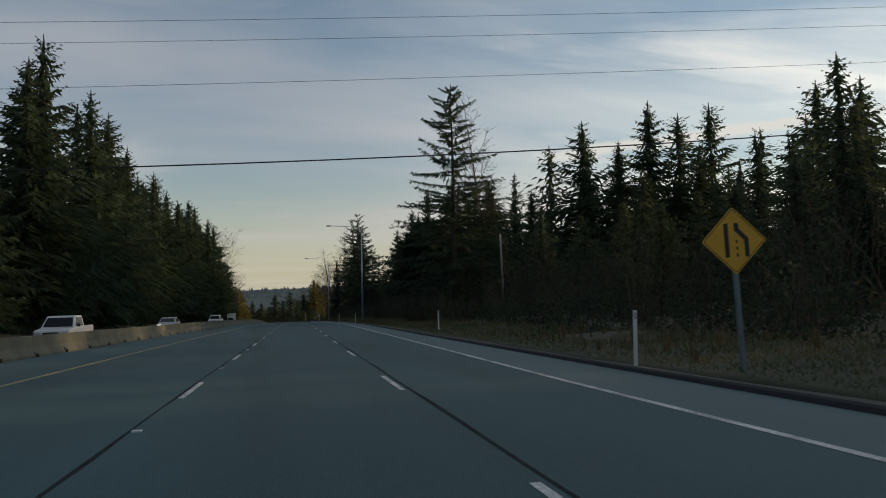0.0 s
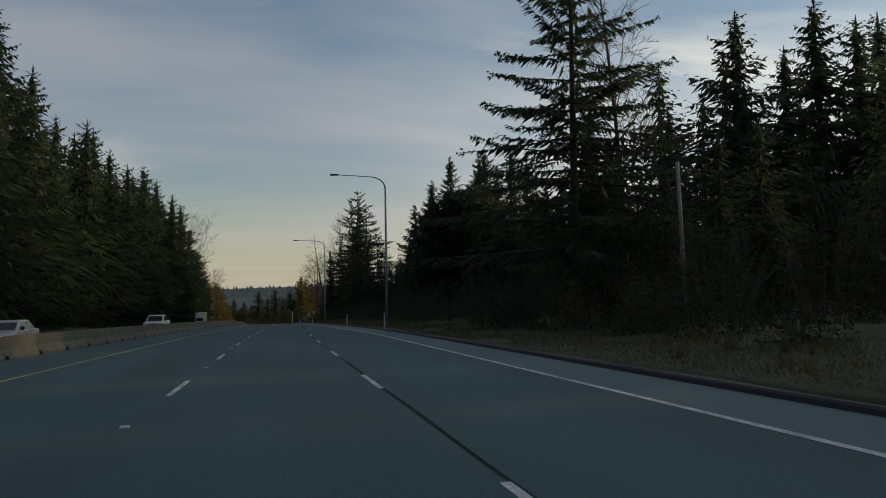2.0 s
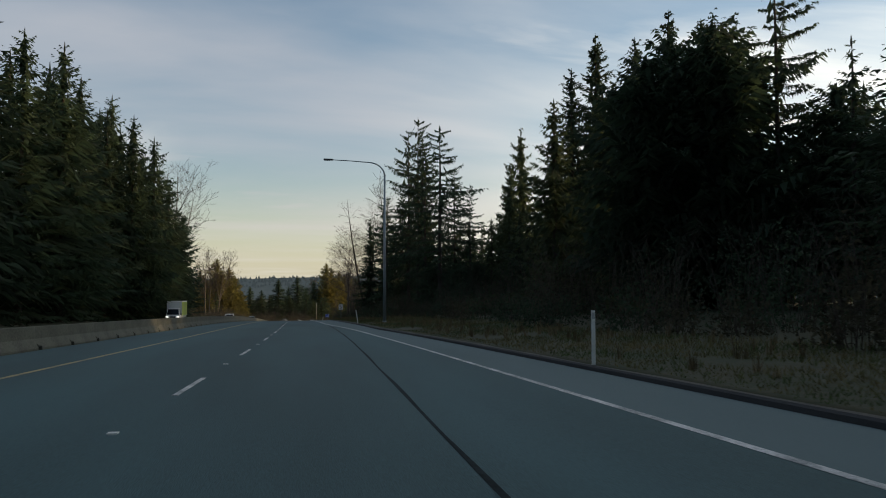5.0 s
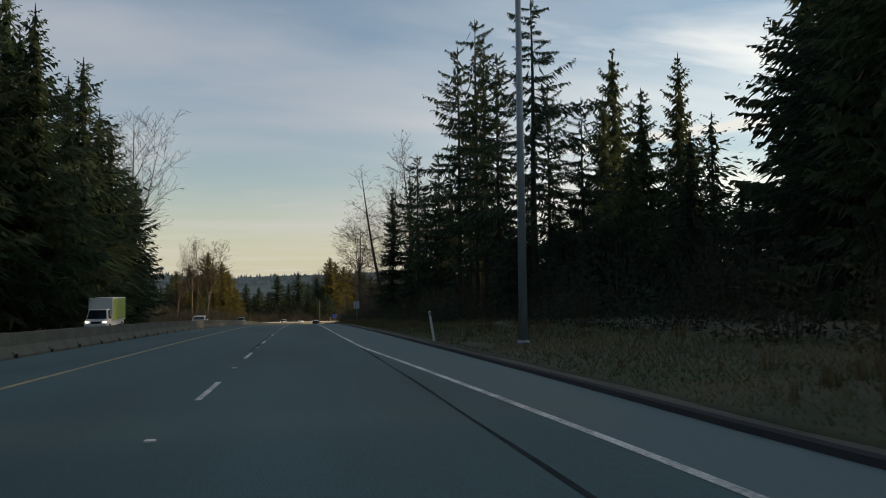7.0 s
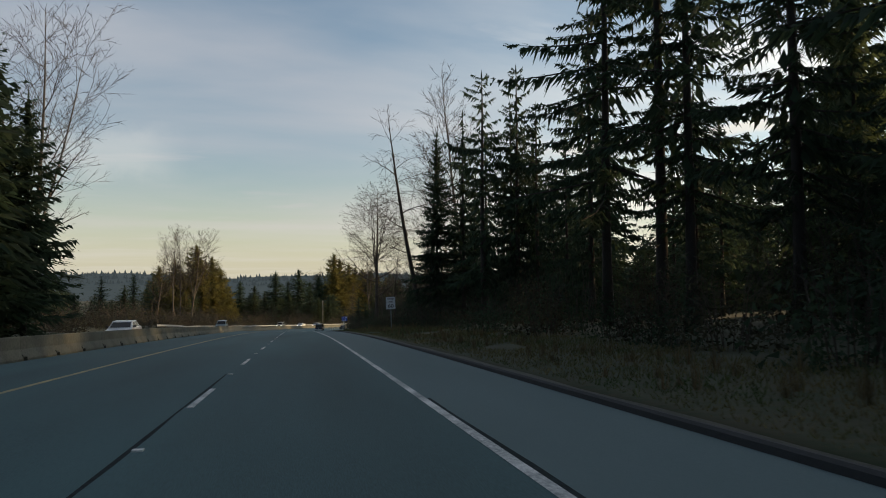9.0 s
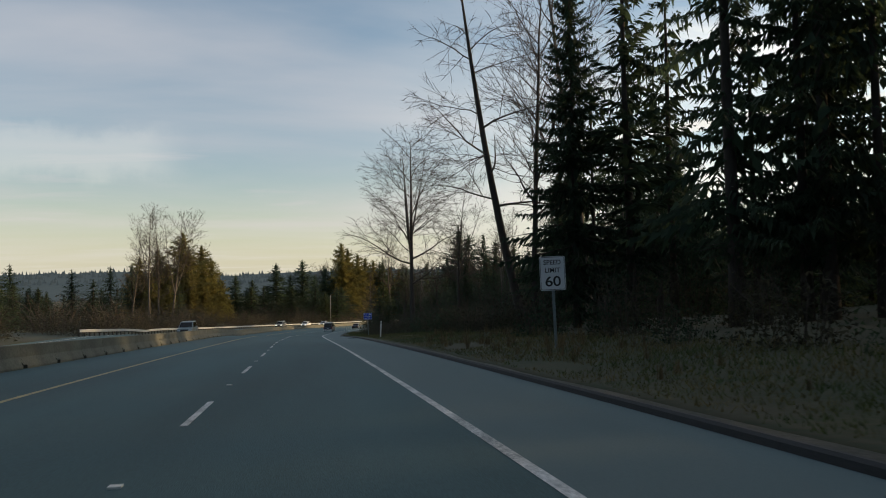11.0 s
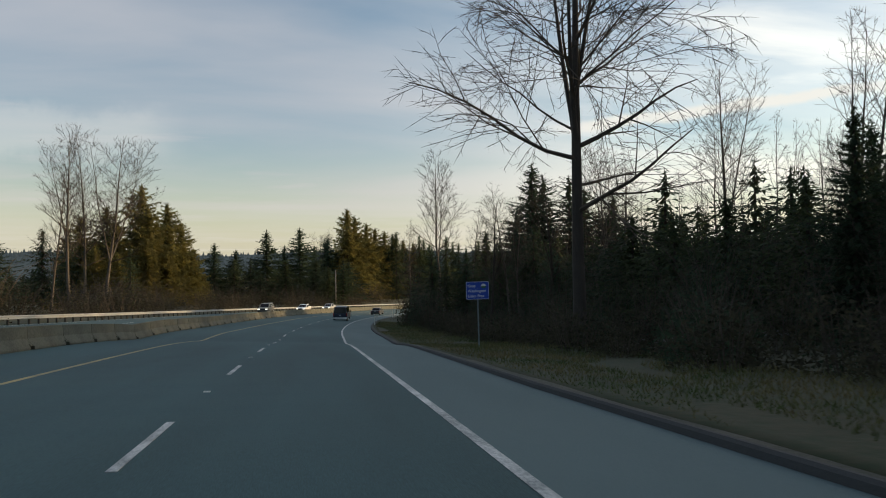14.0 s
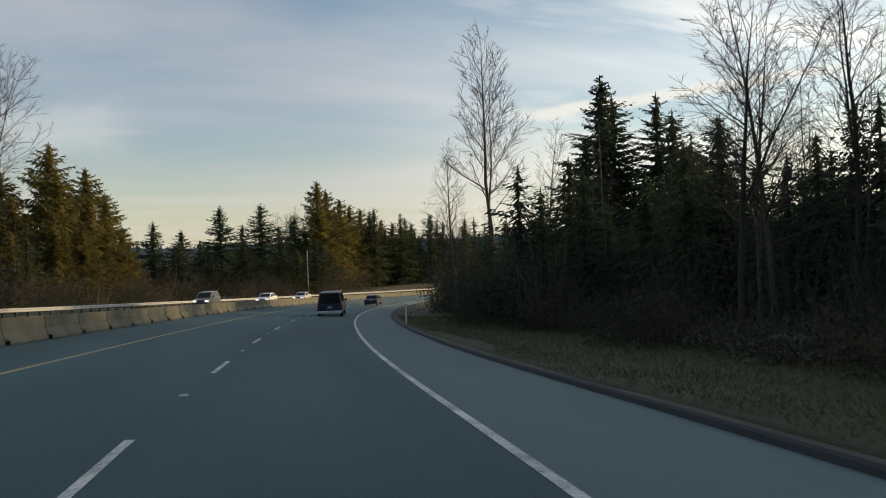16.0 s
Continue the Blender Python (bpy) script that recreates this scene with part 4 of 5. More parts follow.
# added wood, mostly out of view, that keeps the low sun off the road
for n in range(12):
    plant(backs[n % 2], rnd.uniform(50, 66), 272 + n * 3.4, rnd.uniform(18, 22), 1.2)
for n in range(18):
    plant(backs[n % 2], rnd.uniform(78, 96), 338 + n * 4.2, rnd.uniform(21, 25), 1.2)
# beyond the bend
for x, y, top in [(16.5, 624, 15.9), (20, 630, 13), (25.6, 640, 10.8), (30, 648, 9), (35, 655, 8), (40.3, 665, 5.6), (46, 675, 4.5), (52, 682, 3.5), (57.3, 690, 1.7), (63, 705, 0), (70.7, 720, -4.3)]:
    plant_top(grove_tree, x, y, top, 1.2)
for x, y, top in [(-2.5, 600, 6.6), (-13.8, 585, 5.1), (-29.8, 570, 0.1), (-23.4, 575, -2.1), (8.3, 620, 3.7), (-8, 596, 0), (3, 612, 0)]:
    plant_top(rnd.choice(mids), x, y, top, 1.7)
plant_top(bares[0], 4, 640, 8)
plant_top(bares[1], 9, 645, 8)
for n in range(56):
    plant(rnd.choice(backs), 10 + n * 2.6 + rnd.uniform(-3, 3), 636 + n * 1.6 + rnd.uniform(-6, 20), rnd.uniform(20, 31))
for n in range(20):
    plant(rnd.choice(backs), -150 + n * 6.5 + rnd.uniform(-3, 3), rnd.uniform(560, 640), rnd.uniform(12, 21))
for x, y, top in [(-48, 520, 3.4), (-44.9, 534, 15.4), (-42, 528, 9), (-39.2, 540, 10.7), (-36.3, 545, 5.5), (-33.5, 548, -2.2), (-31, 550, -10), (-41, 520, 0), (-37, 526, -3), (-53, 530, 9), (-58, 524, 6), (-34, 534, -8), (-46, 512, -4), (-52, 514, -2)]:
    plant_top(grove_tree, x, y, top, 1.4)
for n in range(10):
    plant(rnd.choice(backs), -100 + n * 7 + rnd.uniform(-3, 3), rnd.uniform(505, 560), rnd.uniform(14, 24))
plant_top(bares[2], -41.3, 457.5, 18.4, 1.15)
plant_top(bares[1], -40.2, 463.0, 17.0, 1.0)
plant_top(bares[0], -36.6, 462.8, 19.0, 1.1)
plant_top(bares[1], -50.0, 476.0, 11.6, 1.1)
plant_top(bares[0], -28.5, 289, 30, 1.0)
for n in range(44):
    plant(backs[n % 2], -120 + n * 3.1 + rnd.uniform(-2, 2), rnd.uniform(556, 604), rnd.uniform(9, 16), 1.9)
# undergrowth along both sides
BUSH_WORDS = "dark tangled roadside brush with few leaves"
bushes = [shrub("shrub", 3.4, 2.9, 71, BRUSH, BUSH_WORDS), shrub("shrub", 3.4, 2.6, 72, BRUSH, BUSH_WORDS), shrub("shrub", 3.4, 3.0, 73, FIR, "dark evergreen roadside brush")]
thickets = [shrub("thicket_shrub", 6.5, 3.6, 75, BRUSH, "tall dark thicket of brush before the wood", 900, 24), shrub("thicket_shrub", 6.5, 3.4, 76, FIR, "tall dark evergreen thicket before the wood", 900, 22)]
for b in bushes:
    HEIGHT[b] = 3.4
for b in thickets:
    HEIGHT[b] = 6.5
for n in range(108):
    s = -30 + n * 4.4
    late = s > 240
    p = at(s + rnd.uniform(-2, 2), kerb_at(s) + 7.5 + rnd.uniform(-1.2, 1.5) + 0.3 * late)
    plant(rnd.choice(bushes), p.x, p.y, rnd.uniform(2.0, 3.4) * (0.9 if late else 1), group="roadside brush")
    p = at(s + rnd.uniform(-2, 2), kerb_at(s) + 13 + rnd.uniform(-1, 2))
    plant(rnd.choice(thickets), p.x, p.y, rnd.uniform(4.5, 7.0) * (0.85 if late else 1), group="roadside thicket")
for n in range(44):
    s = 296 + n * 2.5
    p = at(s, kerb_at(s) + 7.2 + 1.0 * math.sin(n * 2.4))
    plant(bushes[n % 2], p.x, p.y, 2.05 + 0.55 * math.sin(n * 5.1), 1.1, n * 77, group="roadside brush")
for n in range(24):
    s = -20 + n * 11
    p = at(s, kerb_at(s) + 21 + rnd.uniform(-2, 5))
    plant(rnd.choice(thickets), p.x, p.y, rnd.uniform(6.5, 9.0), 1.2, group="roadside thicket")
for n in range(46):
    s = 0 + n * 6.2
    p = at(s, -27 - rnd.uniform(0, 4))
    plant(rnd.choice(bushes), p.x, p.y, rnd.uniform(1.5, 3.4), group="roadside brush")
for n in range(52):
    s = 285 + n * 5.0
    p = at(s, -25.5 - rnd.uniform(0, 9))
    plant(thickets[0], p.x, p.y, rnd.uniform(3.4, 5.2), 1.9, group="roadside thicket")

for n in range(60):
    s = 322 + n * 2.66
    p = at(s, kerb_at(s) + rnd.uniform(12, 34))
    plant(rnd.choice(thickets), p.x, p.y, rnd.uniform(5, 9), 1.1, group="roadside thicket")
for n in range(20):
    p = at(290 + n * 15.5, -38 - rnd.uniform(0, 40))
    plant(thickets[0], p.x, p.y, rnd.uniform(4.0, 6.0), 1.8, group="roadside thicket")

for n in range(24):
    p = at(372 + n * 8.8, -33 - rnd.uniform(0, 26))
    plant(thickets[0], p.x, p.y, rnd.uniform(6.0, 8.5), 2.3, group="roadside thicket")
for n in range(16):
    s = 398 + n * 4.2
    p = at(s, kerb_at(s) + 5.5 + rnd.uniform(-0.8, 2.5))
    plant(thickets[n % 2], p.x, p.y, rnd.uniform(5.5, 7.5), 0.9, group="roadside thicket")

# dry grass on the verge
rng = np.random.default_rng(9)
N = 190000
gs, gd = rng.uniform(4, 425, N), 0.30 + 7.9 * rng.beta(1.1, 1.5, N)
keep = np.array([noise.noise((a * 0.12, b * 0.4, 5)) for a, b in zip(gs, gd)]) > -0.42
gs, gd = gs[keep], gd[keep]
low_s, low_d = np.arange(4, 426, 1.0), np.arange(0.2, 8.8, 0.4)
sheet = np.array([[tuple(ground_place(a, kerb_at(a) + b)) for b in low_d] for a in low_s])
fi, fj = gs - 4, (gd - 0.2) / 0.4
i0, j0 = np.minimum(fi.astype(int), len(low_s) - 2), np.minimum(fj.astype(int), len(low_d) - 2)
ri, rj = (fi - i0)[:, None], (fj - j0)[:, None]
base = (sheet[i0, j0] * (1 - ri) + sheet[i0 + 1, j0] * ri) * (1 - rj) + (sheet[i0, j0 + 1] * (1 - ri) + sheet[i0 + 1, j0 + 1] * ri) * rj
n = len(base)
hh = rng.uniform(0.04, 0.14, n) * (0.6 + np.clip(gd / 4.5, 0, 1.2))
a = rng.uniform(0, 6.283, n)
side = np.stack([np.cos(a), np.sin(a), 0 * a], 1)
tip = base + np.stack([rng.normal(0, 0.5, n) * hh, rng.normal(0, 0.5, n) * hh, hh], 1)
w = (0.008 + 0.010 * rng.random(n))[:, None]
blades = np.stack([base - side * w, base + side * w, tip], 1)
tagged(new("grass", soup("grass", [], GRASS, blades)), "dry brown and green verge grass", "grass", "", "stuff")

# tall dry tufts farther from the kerb
quads = []
for k in range(1000):
    ts, td = rng.uniform(0, 305), rng.uniform(1.4, 8.0)
    if noise.noise((ts * 0.06, td * 0.2, 9)) < -0.05:
        continue
    b = np.array(ground_place(ts, kerb_at(ts) + td))
    th = rng.uniform(0.15, 0.36) + 0.4 * rng.random() ** 2 * min(1.0, td / 4)
    for q in range(24):
        a = rng.uniform(0, 6.283)
        o = np.array((math.cos(a), math.sin(a), 0))
        e = np.array((-o[1], o[0], 0)) * 0.008
        foot, tip = b + o * rng.uniform(0, 0.12), b + o * rng.uniform(0.1, 0.45) * th + (0, 0, th * rng.uniform(0.6, 1.1))
        quads.append([foot - e, foot + e, tip + e * 0.3, tip - e * 0.3])
tagged(new("grass_tufts", soup("grass_tufts", quads, DRY)), "tall dry brown grass tufts on the verge", "grass", "", "stuff")

# gravel track that leaves the verge between the trees
GRAVEL = material("pale_gravel", (0.19, 0.20, 0.205), 0.95, dark=(0.12, 0.125, 0.13), scale=0.8, fine=25, amount=1.0, bump=0.4)
def bumpy(x, y):
    return 0.3 * noise.noise((x * 0.2, y * 0.2, 0)) + 0.5 * noise.noise((x * 0.04, y * 0.04, 3))


verts, faces = [], []
for k in range(14):
    x = 17.5 + k * 1.6
    y = 353.5 + 0.05 * k * k
    for d, low in ((-1.9, 0.12), (-1.4, 0.0), (1.4, 0.0), (1.9, 0.12)):
        verts.append((x, y + d, ground_z(x, y + d) + max(bumpy(x, y), bumpy(x, y + d)) + 0.10 - low))
    if k:
        for q in range(3):
            a = 4 * k + q
            faces.append((a - 4, a, a + 1, a - 3))
tagged(new("gravel_track", mesh_of("gravel_track", verts, faces, GRAVEL, True)), "pale gravel track between the trees", "track", "", "structure")

# ---- far wooded hills ----
verts, faces = [], []
cols = 160
for i in range(cols + 1):
    u = i / cols
    ang = radians(-62 + 124 * u)
    ridge = 26 + 16 * noise.noise((u * 7, 1, 0)) + 9 * noise.noise((u * 19, 2, 0)) - 16 * abs(u - 0.62)
    for d, hgt in ((1150, -32), (1350, ridge * 0.45 - 14), (1650, ridge), (1900, ridge - 20)):
        verts.append((d * math.sin(ang), 350 + d * math.cos(ang), hgt + 3 * noise.noise((i * 0.6, d, 0))))
for i in range(cols):
    for k in range(3):
        a = i * 4 + k
        faces.append((a, a + 4, a + 5, a + 1))
tagged(new("backdrop", mesh_of("backdrop", verts, faces, HAZE_HILL, True)), "wooded hills along the horizon, haze painted on as a faint blue glow", "hills", "", "structure")
quads = []
rng = np.random.default_rng(4)
for k in range(2600):
    u = rng.random()
    ang = radians(-62 + 124 * u)
    d = rng.choice([1450, 1560, 1650]) + rng.uniform(-60, 0)
    ridge = 26 + 16 * noise.noise((u * 7, 1, 0)) + 9 * noise.noise((u * 19, 2, 0)) - 16 * abs(u - 0.62)
    z = np.interp(d, [1350, 1650], [ridge * 0.45 - 14, ridge]) - 3
    b = np.array((d * math.sin(ang), 350 + d * math.cos(ang), z))
    h, r = rng.uniform(6, 13), rng.uniform(2.5, 5.0)
    for q in range(2):
        o = np.array((math.cos(ang + q * 1.57), -math.sin(ang + q * 1.57), 0)) * r
        quads.append([b - o, b + o, b + o * 0.05 + (0, 0, h), b - o * 0.05 + (0, 0, h)])
tagged(new("far_wood", soup("far_wood", quads, HAZE_HILL)), "distant conifers on the hills, haze painted on as a faint blue glow", "woods", "", "stuff")

# ---- street lamps ----
LAMP_GREY = material("lamp_pole_steel", (0.36, 0.40, 0.42), 0.5, 0.3, scale=0.6, fine=9)
HEAD_DARK = material("lamp_head_paint", (0.06, 0.062, 0.065), 0.5)


def street_lamp(x, y, high=14.6, reach=5.6, turn=0.0):
    lampo = tagged(new("street_lamp"), "tall grey steel street lamp with a long curved arm", "street lamp", "street lamps")
    lampo.matrix_basis = pose(x, y, ground_z(x, y), 0, 0, turn)
    bend = high - 1.35
    path = [(0, 0, -0.3), (0, 0, bend * 0.5), (0, 0, bend)]
    v, f = tube(path, [0.16, 0.125, 0.085], 12)
    child("pole", mesh_of("pole", v, f, LAMP_GREY, True), lampo)
    v, f = tube([(0, 0, -0.1), (0, 0, 0.10), (0, 0, 0.14)], [0.22, 0.21, 0.17], 12)
    child("base_cover", mesh_of("base_cover", v, f, LAMP_GREY, True), lampo)
    arm = [(0, 0, bend)]
    for k in range(1, 9):
        a = radians(84 * k / 8)
        arm.append((-1.5 * (1 - math.cos(a)), 0, bend + 1.2 * math.sin(a)))
    ex, ez = arm[-1][0], arm[-1][2]
    arm += [(ex - (reach + ex - 0.75) * 0.5, 0, ez + 0.10), (-reach + 0.75, 0, ez + 0.16)]
    v, f = tube(arm, [0.085 - 0.045 * k / (len(arm) - 1) for k in range(len(arm))], 10)
    child("arm", mesh_of("arm", v, f, LAMP_GREY, True), lampo)
    bm = bmesh.new()
    box(bm, -reach, -reach + 0.85, -0.17, 0.17, ez + 0.10, ez + 0.24, 0.05)
    headp = part("lamp_head", bm, HEAD_DARK, lampo, "flat dark lamp head")
    bm = bmesh.new()
    box(bm, -reach + 0.08, -reach + 0.55, -0.12, 0.12, ez + 0.075, ez + 0.10, 0.01)
    part("lens", bm, POST_WHITE, headp)
    bm = bmesh.new()
    box(bm, -0.02, 0.02, -0.19, -0.15, 0.9, 1.25, 0.01)
    part("hand_hole_cover", bm, LAMP_GREY, lampo)
    return lampo


street_lamp(10.86, 120.2, 15.2)
street_lamp(8.35, 182.5, 14.9)

# ---- guide posts ----
def guide_post(s, lean=0.0, off=0.40):
    po = tagged(new("guide_post"), "white flexible guide post behind the kerb", "post", "guide posts")
    p = at(s, kerb_at(s) + off)
    po.matrix_basis = pose(p.x, p.y, ground_z(p.x, p.y) - 0.02, 0, lean, 0)
    bm = bmesh.new()
    box(bm, -0.05, 0.05, -0.012, 0.012, -0.3, 1.30, 0.008)
    part("blade", bm, POST_WHITE, po)
    bm = bmesh.new()
    box(bm, -0.038, 0.038, -0.018, -0.0125, 1.10, 1.25)
    part("reflector", bm, GALV, po, "pale reflective strip")


for s, lean, off in ((16.0, 1, 0.3), (47.4, 0, 1.55), (104.5, 0, 0.3), (131, 0, 0.36), (188.8, -9, 0.6), (305.5, 4, 1.3), (408, 0, 0.4), (452, 0, 0.4), (-20, 0, 0.4)):
    guide_post(s, lean, off)

# ---- signs ----
YELLOW_SIGN = material("yellow_sign_sheet", (0.78, 0.42, 0.02), 0.45, dark=(0.66, 0.34, 0.02), scale=2, fine=20, amount=0.6)
BLACK_SIGN = material("black_sign_ink", (0.015, 0.015, 0.015), 0.5)
WHITE_SIGN = material("white_sign_sheet", (0.72, 0.74, 0.76), 0.45, dark=(0.62, 0.64, 0.65), scale=2, fine=20, amount=0.6)
BLUE_SIGN = material("blue_sign_sheet", (0.015, 0.065, 0.42), 0.45, dark=(0.012, 0.05, 0.34), scale=2, fine=20, amount=0.6)
SIGN_POST = material("sign_post_steel", (0.20, 0.25, 0.26), 0.6, 0.3, scale=2, fine=14)
GREEN_SIGN = material("green_sign_ink", (0.03, 0.15, 0.05), 0.5)


def plate(name, outline, y0, y1, mat, parent, label=""):
    """A flat plate in the x, z plane between y0 and y1."""
    n = len(outline)
    v = [(a, y0, b) for a, b in outline] + [(a, y1, b) for a, b in outline]
    f = [tuple(range(n)), tuple(range(2 * n - 1, n - 1, -1))] + [(i, i + n, (i + 1) % n + n, (i + 1) % n) for i in range(n)]
    return child(name, mesh_of(name, v, f, mat), parent, label)


def rounded(w, h, r, cz=0.0, cx=0.0, turn=0.0, k=4):
    pts = []
    for sx, sz, a0 in ((1, 1, 0), (-1, 1, 90), (-1, -1, 180), (1, -1, 270)):
        for i in range(k + 1):
            a = radians(a0 + 90 * i / k)
            pts.append((sx * (w / 2 - r) + r * math.cos(a), sz * (h / 2 - r) + r * math.sin(a)))
    c, q = math.cos(radians(turn)), math.sin(radians(turn))
    return [(cx + a * c - b * q, cz + a * q + b * c) for a, b in pts]


def letters(name, text, size, x, z, y, mat, parent, stretch=1.0, align="LEFT"):
    cu = bpy.data.curves.new(name, "FONT")
    cu.body, cu.size, cu.align_x, cu.extrude, cu.offset = text, size, align, 0.001, size * 0.012
    tmp = bpy.data.objects.new(name, cu)
    scene.collection.objects.link(tmp)
    me = bpy.data.meshes.new_from_object(tmp.evaluated_get(bpy.context.evaluated_depsgraph_get()))
    bpy.data.objects.remove(tmp)
    me.materials.clear()
    me.materials.append(mat)
    me.transform(Matrix.Translation((x, y, z)) @ Matrix.Rotation(radians(90), 4, "X") @ Matrix.Diagonal((stretch, 1, 1, 1)))
    return child(name, me, parent)


def sign_base(label, x, y, turn, high, lean=0.0, sink=0.0, size=1.0):
    so = tagged(new("road_sign"), label, "road sign")
    so.matrix_basis = pose(x, y, ground_z(x, y) - sink, 0, lean, turn) @ Matrix.Diagonal((size, size, size, 1))
    bm = bmesh.new()
    box(bm, -0.045, 0.045, 0.006, 0.09, -1.1, high, 0.008)
    part("post", bm, SIGN_POST, so, "grey square steel post")
    for z in (high - 0.25, high - 0.75):
        bm = bmesh.new()
        bmesh.ops.create_cone(bm, cap_ends=True, segments=8, radius1=0.016, radius2=0.016, depth=0.012, matrix=Matrix.Translation((0, -0.010, z)) @ Matrix.Rotation(radians(90), 4, "X"))
        part("bolt", bm, GALV, so)
    return so


# lane ends
sg = sign_base("yellow diamond sign showing two lanes merging, on a steel post", 8.47, 13.0, -6, 2.95, -2.2)
plate("panel", rounded(0.93, 0.93, 0.05, 2.56, 0, 45), -0.002, 0.004, YELLOW_SIGN, sg)
ring_o, ring_i = rounded(0.885, 0.885, 0.04, 2.56, 0, 45), rounded(0.855, 0.855, 0.03, 2.56, 0, 45)
n = len(ring_o)
child("border", mesh_of("border", [(a, -0.0035, b) for a, b in ring_o + ring_i], [(i, (i + 1) % n, (i + 1) % n + n, i + n) for i in range(n)], BLACK_SIGN), sg)
plate("lane_symbol", [(-0.20, 2.24), (-0.11, 2.24), (-0.11, 2.90), (-0.20, 2.90)], -0.006, -0.003, BLACK_SIGN, sg)
plate("lane_symbol", [(0.20, 2.24), (0.29, 2.24), (0.29, 2.60), (0.10, 2.80), (0.10, 2.90), (0.01, 2.90), (0.01, 2.76), (0.20, 2.56)], -0.006, -0.003, BLACK_SIGN, sg)
for z in (2.25, 2.38, 2.51):
    plate("lane_symbol", [(0.03, z), (0.07, z), (0.07, z + 0.06), (0.03, z + 0.06)], -0.006, -0.003, BLACK_SIGN, sg)
# speed limit
sg = sign_base("white speed limit 60 sign on a steel post", 8.85, 272.1, -8, 3.0, -1.5, -0.1, 0.97)
plate("panel", rounded(0.91, 1.2, 0.06, 2.55), -0.002, 0.004, WHITE_SIGN, sg)
ring_o, ring_i = rounded(0.87, 1.16, 0.05, 2.55), rounded(0.835, 1.125, 0.04, 2.55)
n = len(ring_o)
child("border", mesh_of("border", [(a, -0.0035, b) for a, b in ring_o + ring_i], [(i, (i + 1) % n, (i + 1) % n + n, i + n) for i in range(n)], BLACK_SIGN), sg)
letters("lettering", "SPEED", 0.235, 0, 2.86, -0.005, BLACK_SIGN, sg, 0.98, "CENTER")
letters("lettering", "LIMIT", 0.235, 0, 2.58, -0.005, BLACK_SIGN, sg, 0.98, "CENTER")
letters("lettering", "60", 0.50, 0, 2.10, -0.005, BLACK_SIGN, sg, 1.15, "CENTER")
# litter sign
sg = sign_base("blue litter sign with white lettering on a steel post", 8.6, 352.6, -12, 3.25, -1.0, -0.42, 0.85)
plate("panel", rounded(1.36, 1.06, 0.06, 2.88), -0.002, 0.004, BLUE_SIGN, sg)
ring_o, ring_i = rounded(1.34, 1.04, 0.055, 2.88), rounded(1.30, 1.00, 0.04, 2.88)
n = len(ring_o)
child("border", mesh_of("border", [(a, -0.0035, b) for a, b in ring_o + ring_i], [(i, (i + 1) % n, (i + 1) % n + n, i + n) for i in range(n)], WHITE_SIGN), sg)
for row, words in enumerate(("Keep", "Washington", "Litter Free")):
    letters("lettering", words, 0.235, -0.58, 3.08 - 0.30 * row, -0.005, WHITE_SIGN, sg, 0.95)
plate("emblem", [(0.36 + 0.15 * math.cos(radians(a)), 3.13 + 0.15 * math.sin(radians(a))) for a in range(0, 181, 20)], -0.006, -0.003, WHITE_SIGN, sg, "white dome emblem")
plate("emblem", [(0.36 + 0.15 * math.cos(radians(a)), 3.128 + 0.12 * math.sin(radians(a))) for a in range(180, 361, 20)], -0.006, -0.003, GREEN_SIGN, sg, "green half of the emblem")

# ---- wires and poles ----
CABLE = material("black_cable", (0.02, 0.02, 0.02), 0.6)
OLD_WOOD = material("grey_pole_wood", (0.30, 0.29, 0.27), 0.9, dark=(0.15, 0.14, 0.13), scale=1.5, fine=9, stretch=(1, 1, 0.15), bump=0.4)


def wire(x0, z0, x1, z1, y, rad, sag, label):
    pts = []
    for k in range(25):
        u = k / 24
        pts.append((x0 + (x1 - x0) * u, y + (u - 0.5) * 1.0, z0 + (z1 - z0) * u - sag * 4 * u * (1 - u)))
    v, f = tube(pts, [rad] * 25, 5)
    tagged(new("overhead_wire", mesh_of("overhead_wire", v, f, CABLE, True)), label, "wire", "overhead wires")


def utility_pole(x, y, top, lean=0.0, rad=0.15, arm=0.0, label="weathered grey wooden utility pole", mat=None):
    po = tagged(new("utility_pole"), label, "pole")
    g = ground_z(x, y)
    po.matrix_basis = pose(x, y, g, 0, lean, 0)
    L = top - g
    v, f = tube([(0, 0, -0.5), (0, 0, L * 0.5), (0, 0, L)], [rad, rad * 0.88, rad * 0.75], 10)
    child("shaft", mesh_of("shaft", v, f, mat or OLD_WOOD, True), po)
    if arm:
        bm = bmesh.new()
        box(bm, -0.06, 0.06, -arm, arm, L - 0.5, L - 0.35, 0.01)
        part("crossarm", bm, OLD_WOOD, po)
    return po


wire(-45, 5.98, 48, 11.2, 31.5, 0.030, 1.35, "thick black overhead cable across the road")
for z0, z1, y in ((7.33, 13.5, 29.0), (9.06, 15.4, 29.4), (9.6, 16.2, 29.0), (10.35, 16.95, 28.6)):
    wire(-45, z0, 48, z1, y, 0.008, 0.5, "thin overhead power wire across the road")
utility_pole(48, 30, 17.6, 0, 0.17, 1.0)
utility_pole(-45, 30, 12.2, 0, 0.17, 1.0)
utility_pole(24.8, 86.7, 8.5, -1.5)
utility_pole(8.5, 540, -9.5, 0, 0.16, label="pale slim pole beyond the bend")

